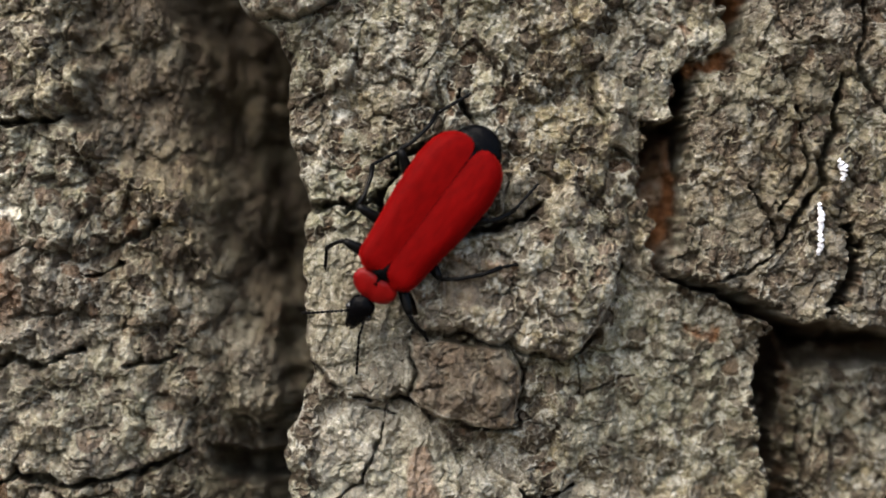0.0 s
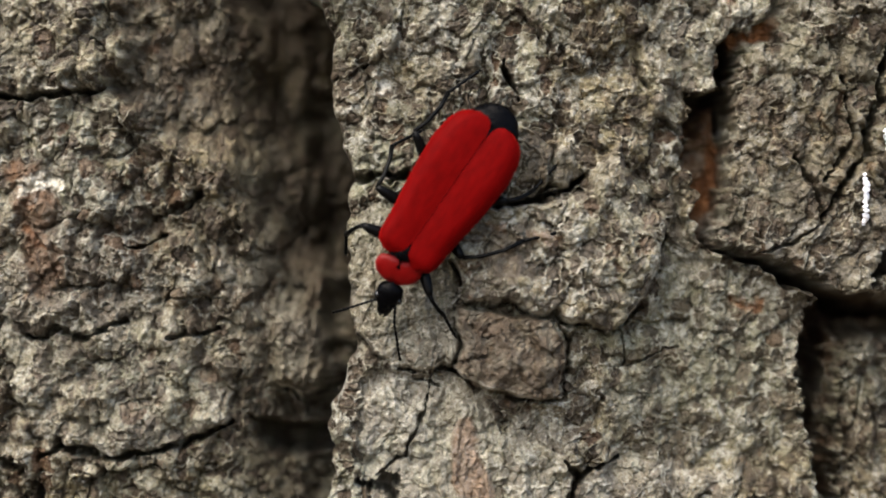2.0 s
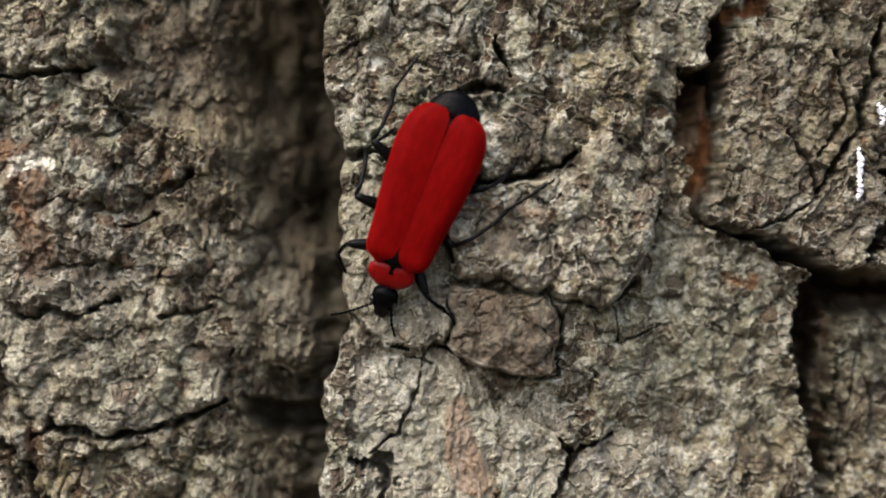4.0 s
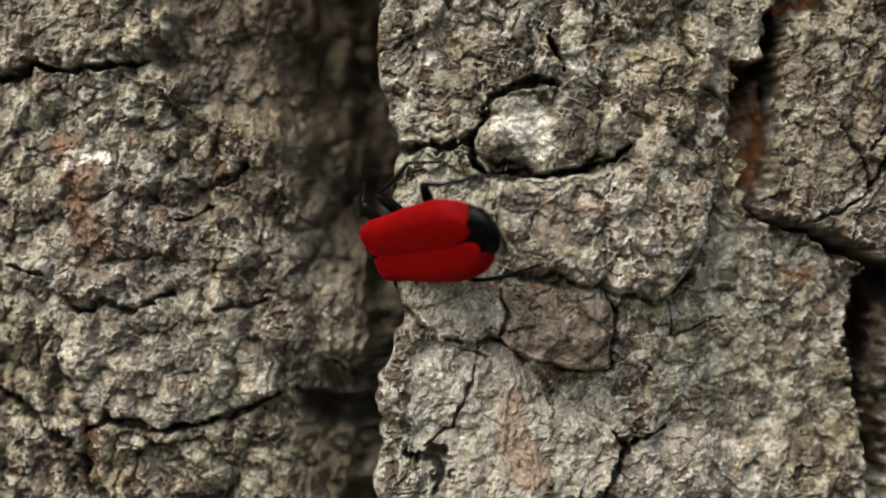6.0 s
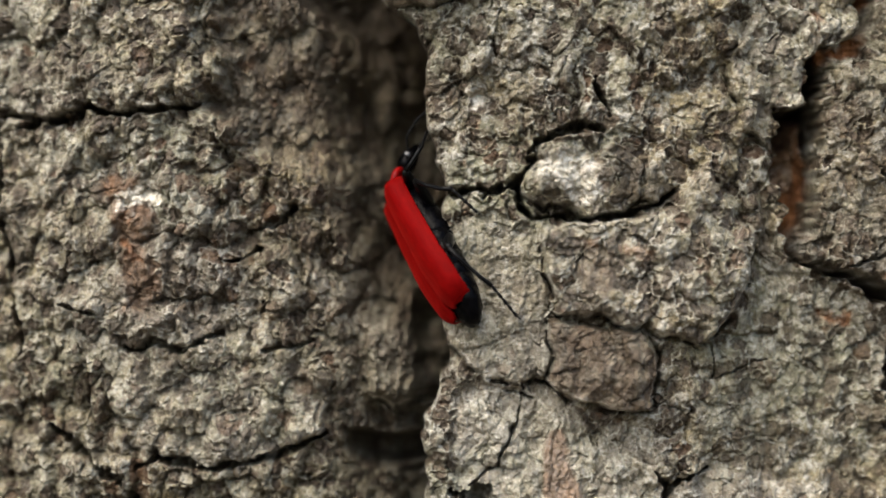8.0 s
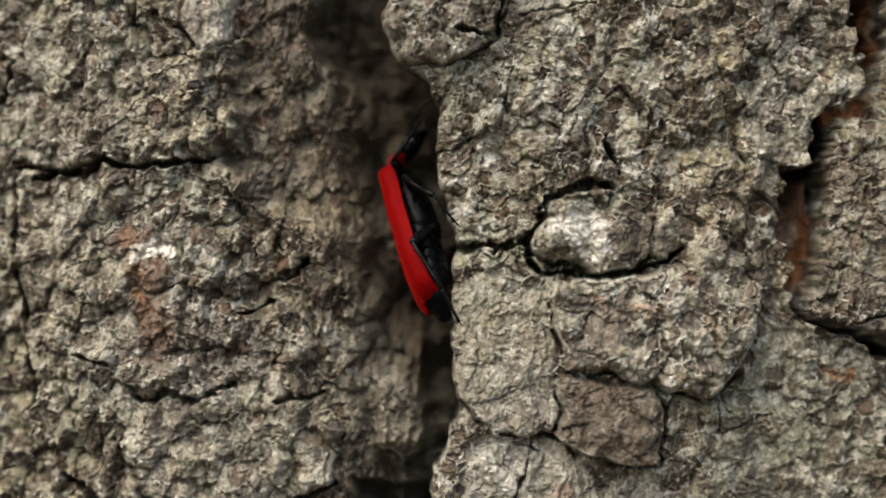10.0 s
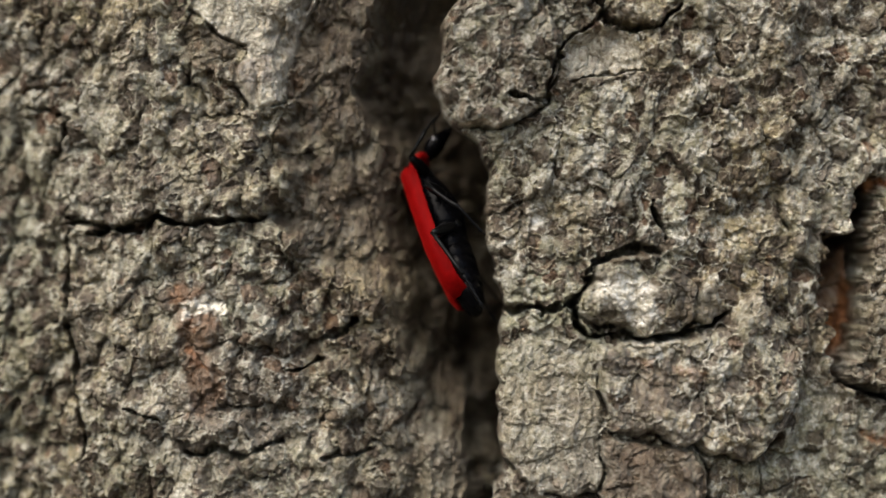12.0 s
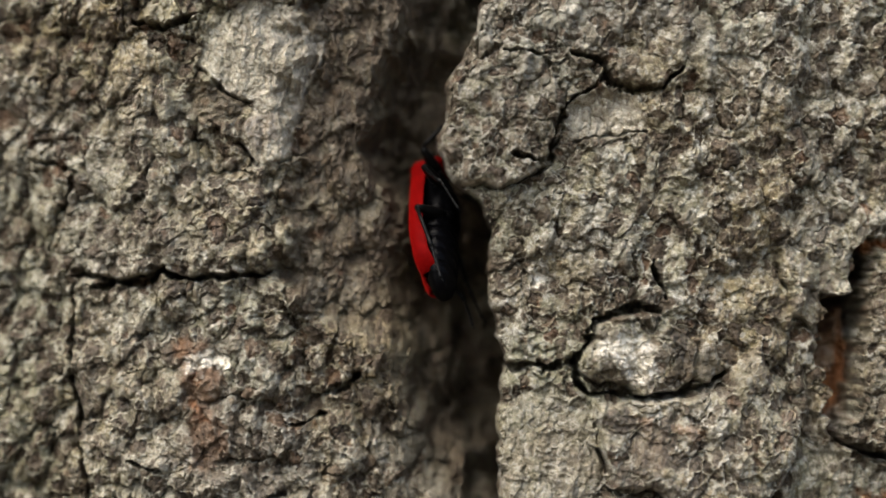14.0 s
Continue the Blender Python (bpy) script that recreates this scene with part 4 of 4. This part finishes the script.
def build_beetle():
    beetle = tagged(new("beetle"), "scarlet beetle with black head and legs crawling on bark", "beetle")
    for side in (1, -1):
        build_elytron(side, beetle)
    rings = [(-7.45, -0.85, 0.15, 0.1)]

    def girth(x):
        return np.interp(x, [-7.45, -7.35, -7.1, -6.6, -6.0, -5, -3, 0], [0.2, 0.68, 1.15, 1.6, 1.9, 2.25, 2.45, 2.25]), np.interp(x, [-7.45, -7.35, -7.1, -6.6, -6.0, -5, -3, 0], [0.12, 0.36, 0.58, 0.8, 0.95, 1.15, 1.3, 1.3])
    for x in (-7.35, -7.1, -6.8):
        rings.append((x, -0.88, *girth(x)))
    for i in range(6):      # overlapping segments, each flaring a little to its rear rim
        for dx, more in ((0.0, 0.0), (0.08, 0.07), (0.9, 0.05), (1.0, -0.03)):
            x = -6.5 + 1.08 * i + dx
            w, tall = girth(x)
            rings.append((x, -0.95, w + more, tall + more))
    part("abdomen", loft(rings, 28), BLACK, beetle, "glossy black ringed abdomen")
    part("thorax", loft([(-0.6, -1.1, 1.9, 1.3), (0.2, -1.15, 2.1, 1.45), (2.0, -1.1, 2.05, 1.45), (3.6, -0.9, 1.8, 1.25), (4.9, -0.6, 1.5, 0.95), (5.6, -0.4, 1.0, 0.6), (6.2, -0.35, 0.8, 0.5)], 24), BLACK, beetle)
    part("scutellum", loft([(4.3, 0.55, 0.12, 0.06), (4.7, 0.6, 0.42, 0.14), (5.3, 0.52, 0.5, 0.16), (5.6, 0.4, 0.3, 0.1)], 12), BLACK, beetle)
    bm = loft([(5.45, -0.05, 0.9, 0.2), (5.55, -0.03, 1.35, 0.36), (5.85, 0.0, 1.64, 0.46), (6.4, -0.02, 1.7, 0.5), (6.9, -0.08, 1.46, 0.46), (7.25, -0.14, 1.0, 0.38), (7.4, -0.16, 0.55, 0.22)], 28)
    for vert in bm.verts:
        x, y, z = vert.co / MM
        if z > 0:
            vert.co.z -= MM * (0.16 * math.exp(-(y / 0.22) ** 2) + 0.14 * math.exp(-((abs(y) - 0.85) / 0.3) ** 2 - ((x - 6.2) / 0.4) ** 2))
    shield = part("pronotum", bm, PRONOTUM_RED, beetle, "scarlet dented neck shield")
    head = part("head", loft([(7.1, -0.3, 0.45, 0.34), (7.5, -0.3, 0.46, 0.38), (7.62, -0.3, 0.70, 0.5), (7.8, -0.28, 0.88, 0.62), (8.2, -0.28, 0.96, 0.7), (8.7, -0.34, 0.92, 0.68), (9.1, -0.42, 0.74, 0.58), (9.4, -0.5, 0.58, 0.46), (9.75, -0.56, 0.50, 0.38), (10.0, -0.6, 0.34, 0.24)], 24), BLACK, beetle, "glossy black head")
    for side in (1, -1):
        bm = bmesh.new()
        bmesh.ops.create_uvsphere(bm, u_segments=14, v_segments=10, radius=0.36 * MM)
        for vert in bm.verts:
            vert.co = Vector((vert.co.x * 0.9 + 8.62 * MM, vert.co.y * 0.8 + side * 0.76 * MM, vert.co.z * 1.1 - 0.3 * MM))
        part("eye", bm, EYE_BLACK, head)
        build_antenna(side, head, [(8.95, 0.65, -0.2), (10.1, 1.0, 0.1), (11.7, 1.7, -0.5), (13.2, 2.3, -1.4)] if side > 0 else [(8.95, 0.65, -0.2), (9.6, 1.6, 0.1), (10.6, 2.6, -0.4), (11.5, 3.4, -1.3)])
        part("mandible", tube([(9.75, side * 0.3, -0.7), (10.05, side * 0.28, -0.75), (10.28, side * 0.1, -0.8)], [0.16, 0.12, 0.05], 8), BLACK, head)
    legs = []
    coxae = [(4.6, 0.9, -1.3), (2.2, 1.2, -1.9), (-0.4, 1.2, -1.9)]
    stance = {1: [((6.4, 3.2, -0.7), (6.9, 4.8, -2.2), (7.6, 6.3, -3.0)), ((3.1, 3.4, -0.9), (-0.2, 6.4, -1.5), (-2.6, 8.7, -2.3)), ((-2.2, 3.7, -0.7), (-4.0, 4.7, -2.4), (-6.4, 4.9, -3.4))],
              -1: [((5.0, 3.6, -0.6), (6.2, 4.3, -2.4), (7.4, 3.6, -3.4)), ((2.5, 4.3, -0.8), (-0.5, 5.3, -2.4), (-2.7, 4.3, -3.4)), ((-2.5, 4.3, -0.6), (-6.2, 3.8, -2.4), (-8.7, 2.8, -3.4))]}
    for side in (1, -1):
        for coxa, (knee, ankle, foot) in zip(coxae, stance[side]):
            legs.append(build_leg(side, coxa, knee, ankle, foot, beetle))
    return beetle, legs, (shield, head)


def beetle_pose(u, y, v, heading, dive, roll):
    """Beetle at (u, y, v) mm: heading in the bark's plane (0 right, 90 up), head dipping into the bark by dive, back turned by roll towards the left of its way."""
    a, d, r = radians(heading), radians(dive), radians(roll)
    ahead = Vector((math.cos(a) * math.cos(d), math.sin(d), math.sin(a) * math.cos(d)))
    out = Vector((math.cos(a) * math.sin(d), -math.cos(d), math.sin(a) * math.sin(d)))
    left = out.cross(ahead)
    back = out * math.cos(r) + left * math.sin(r)
    left = back.cross(ahead)
    m = Matrix((ahead, left, back)).transposed().to_4x4()
    m.translation = Vector((u * MM, y * MM, Z0 + v * MM))
    return m


BEETLE_PATH = [
    (0.0, -1.00, -6.30, 2.26, -127.0, 0, 0),
    (0.4, -1.95, -6.30, 2.26, -133.4, 0, 0),
    (0.8, -1.72, -6.30, 1.50, -146.0, 0, 0),
    (1.2, -1.85, -6.30, 1.55, -131.0, 0, 0),
    (1.5, -2.45, -6.30, 2.30, -121.5, 0, 0),
    (2.0, -2.73, -6.30, 1.61, -125.0, 0, 0),
    (2.5, -3.37, -6.30, 0.40, -120.0, 0, 0),
    (3.0, -3.30, -6.30, 0.30, -112.0, 0, 0),
    (3.2, -3.25, -6.30, 0.55, -105.7, 2, 0),
    (5.3, -5.95, -4.80, -2.00, -142.5, 31, 0),
    (5.6, -6.61, -4.50, -2.92, -153.0, 40, 3),
    (5.9, -7.40, -4.90, -3.63, -167.0, 51, 18),
    (6.2, -7.62, -4.20, -3.48, -180.0, 47, 36),
    (6.5, -8.02, -3.40, -3.76, -194.0, 46, 46),
    (6.8, -8.34, -3.00, -3.42, -206.0, 44, 57),
    (7.1, -8.82, -2.40, -2.62, -218.0, 36, 62),
    (7.6, -10.05, -1.60, -1.65, -233.0, 34, 68),
    (8.2, -10.78, -1.00, -0.58, -243.3, 28, 75),
    (10.3, -12.52, 2.00, 4.06, -252.4, 27, 88),
    (10.8, -12.69, 2.00, 4.92, -239.0, 24, 79),
    (11.2, -13.16, 2.00, 5.96, -239.0, 22, 80),
    (11.6, -13.45, 2.20, 6.95, -246.5, 24, 88),
    (12.0, -13.98, 2.40, 7.90, -248.4, 25, 92),
    (12.5, -14.09, 2.50, 9.07, -246.0, 29, 97),
    (13.0, -14.26, 2.80, 11.12, -254.3, 35, 100),
    (13.5, -14.97, 3.00, 12.00, -262.5, 40, 103),
    (14.0, -14.76, 3.20, 12.57, -267.0, 43, 104),
]

# neck: seconds, dip, turn to the left
NECK_PATH = [(0.0, 18, 4), (0.8, 18, 12), (1.5, 18, 15), (2.0, 18, 15), (2.5, 18, 10), (3.2, 18, 4), (5.3, 30, 8), (6.2, 38, 0), (7.5, 40, 0), (8.2, 40, 0), (10.3, 42, 0), (12.0, 48, 0), (13.0, 52, 0), (14.0, 58, 0)]

# ---- the place ----
PLATE_LABELS = {0: 'knobbly overhanging lump of bark', 3: 'smooth tan hollow in the bark', 4: 'pale smooth weathered bark plate', 5: 'pale tan bark plate with a broken lower edge', 9: 'grey crusted bark plate with a ragged edge', 10: 'brown flaking bark plate', 11: 'rust-brown torn strip of bark', 12: 'white-topped lump of bark between cracks', 13: 'small rounded bark knob', 14: 'jagged bark shelf over a furrow', 15: 'rough dark-cracked bark block', 16: 'large grey bark plate', 17: 'large grey bark plate above a long crack', 18: 'bark plate with an overhanging lower edge', 19: 'smooth pale bark plate with a peeled edge', 20: 'brown bark scale', 21: 'dark brown bark scale', 22: 'dark brown flaking bark scale', 23: 'dark brown bark scale with a pale rim', 26: 'rounded bark boss deep in the groove'}
build_trunk()
bm = bmesh.new()
bmesh.ops.create_circle(bm, cap_ends=True, segments=64, radius=400)
ground = part("ground", bm, SOIL)
tagged(ground, "dark woodland soil round the tree", "ground", kind="structure")
BEETLE, LEGS, NECK = build_beetle()
BEETLE.scale = (0.93, 0.93, 0.93)
build_resin([(25.1, 3.1), (25.3, 2.2), (25.2, 1.2), (25.3, 0.3), (25.1, -0.4)], [0.12, 0.24, 0.2, 0.26, 0.14], "glossy white streak of dried resin on bark")
build_resin([(26.4, 6.0), (26.8, 5.3), (26.7, 4.5)], [0.15, 0.34, 0.16], "glossy white blob of dried resin on bark")
SEED = build_seed("seed", -4.6, -2.3, -5.5, 5, 1.1, 0.26, HUSK_GREY, "small brown-grey seed stuck on pale bark")
# the lens is focused on the middle ridge, where the seed sticks
cam.data.dof.use_dof, cam.data.dof.focus_object, cam.data.dof.aperture_fstop = True, SEED, 15.0


def motions():
    walk(BEETLE, [(t, beetle_pose(*row)) for t, *row in BEETLE_PATH])
    # neck shield and head bend down together about the front of the wing cases
    pivot = Matrix.Translation((5.4 * MM, 0, 0))
    for ob in NECK:
        walk(ob, [(t, pivot @ pose(0, 0, 0, 0, dip, turn) @ pivot.inverted()) for t, dip, turn in NECK_PATH])
    # the legs step in two tripods while the beetle goes
    for i, leg in enumerate(LEGS):
        phase = math.pi * ((i % 3 + (i >= 3)) % 2)
        home = leg.location.copy()
        rows = []
        for k in range(57):
            t = k * 0.25
            gait = 1.0 if 0.3 < t < 1.4 or 3.0 < t < 13.6 else 0.25
            swing = 11 * gait * math.sin(2 * math.pi * t / 1.1 + phase)
            fold = 12 * min(max((t - 8.2) / 2.0, 0), 1) if i in (2, 5) else 0      # the hind legs draw in inside the groove
            rows.append((t, Matrix.Translation(home) @ pose(0, 0, 0, 3 * gait * math.cos(2 * math.pi * t / 1.1 + phase), fold, swing)))
        walk(leg, rows)


motions()
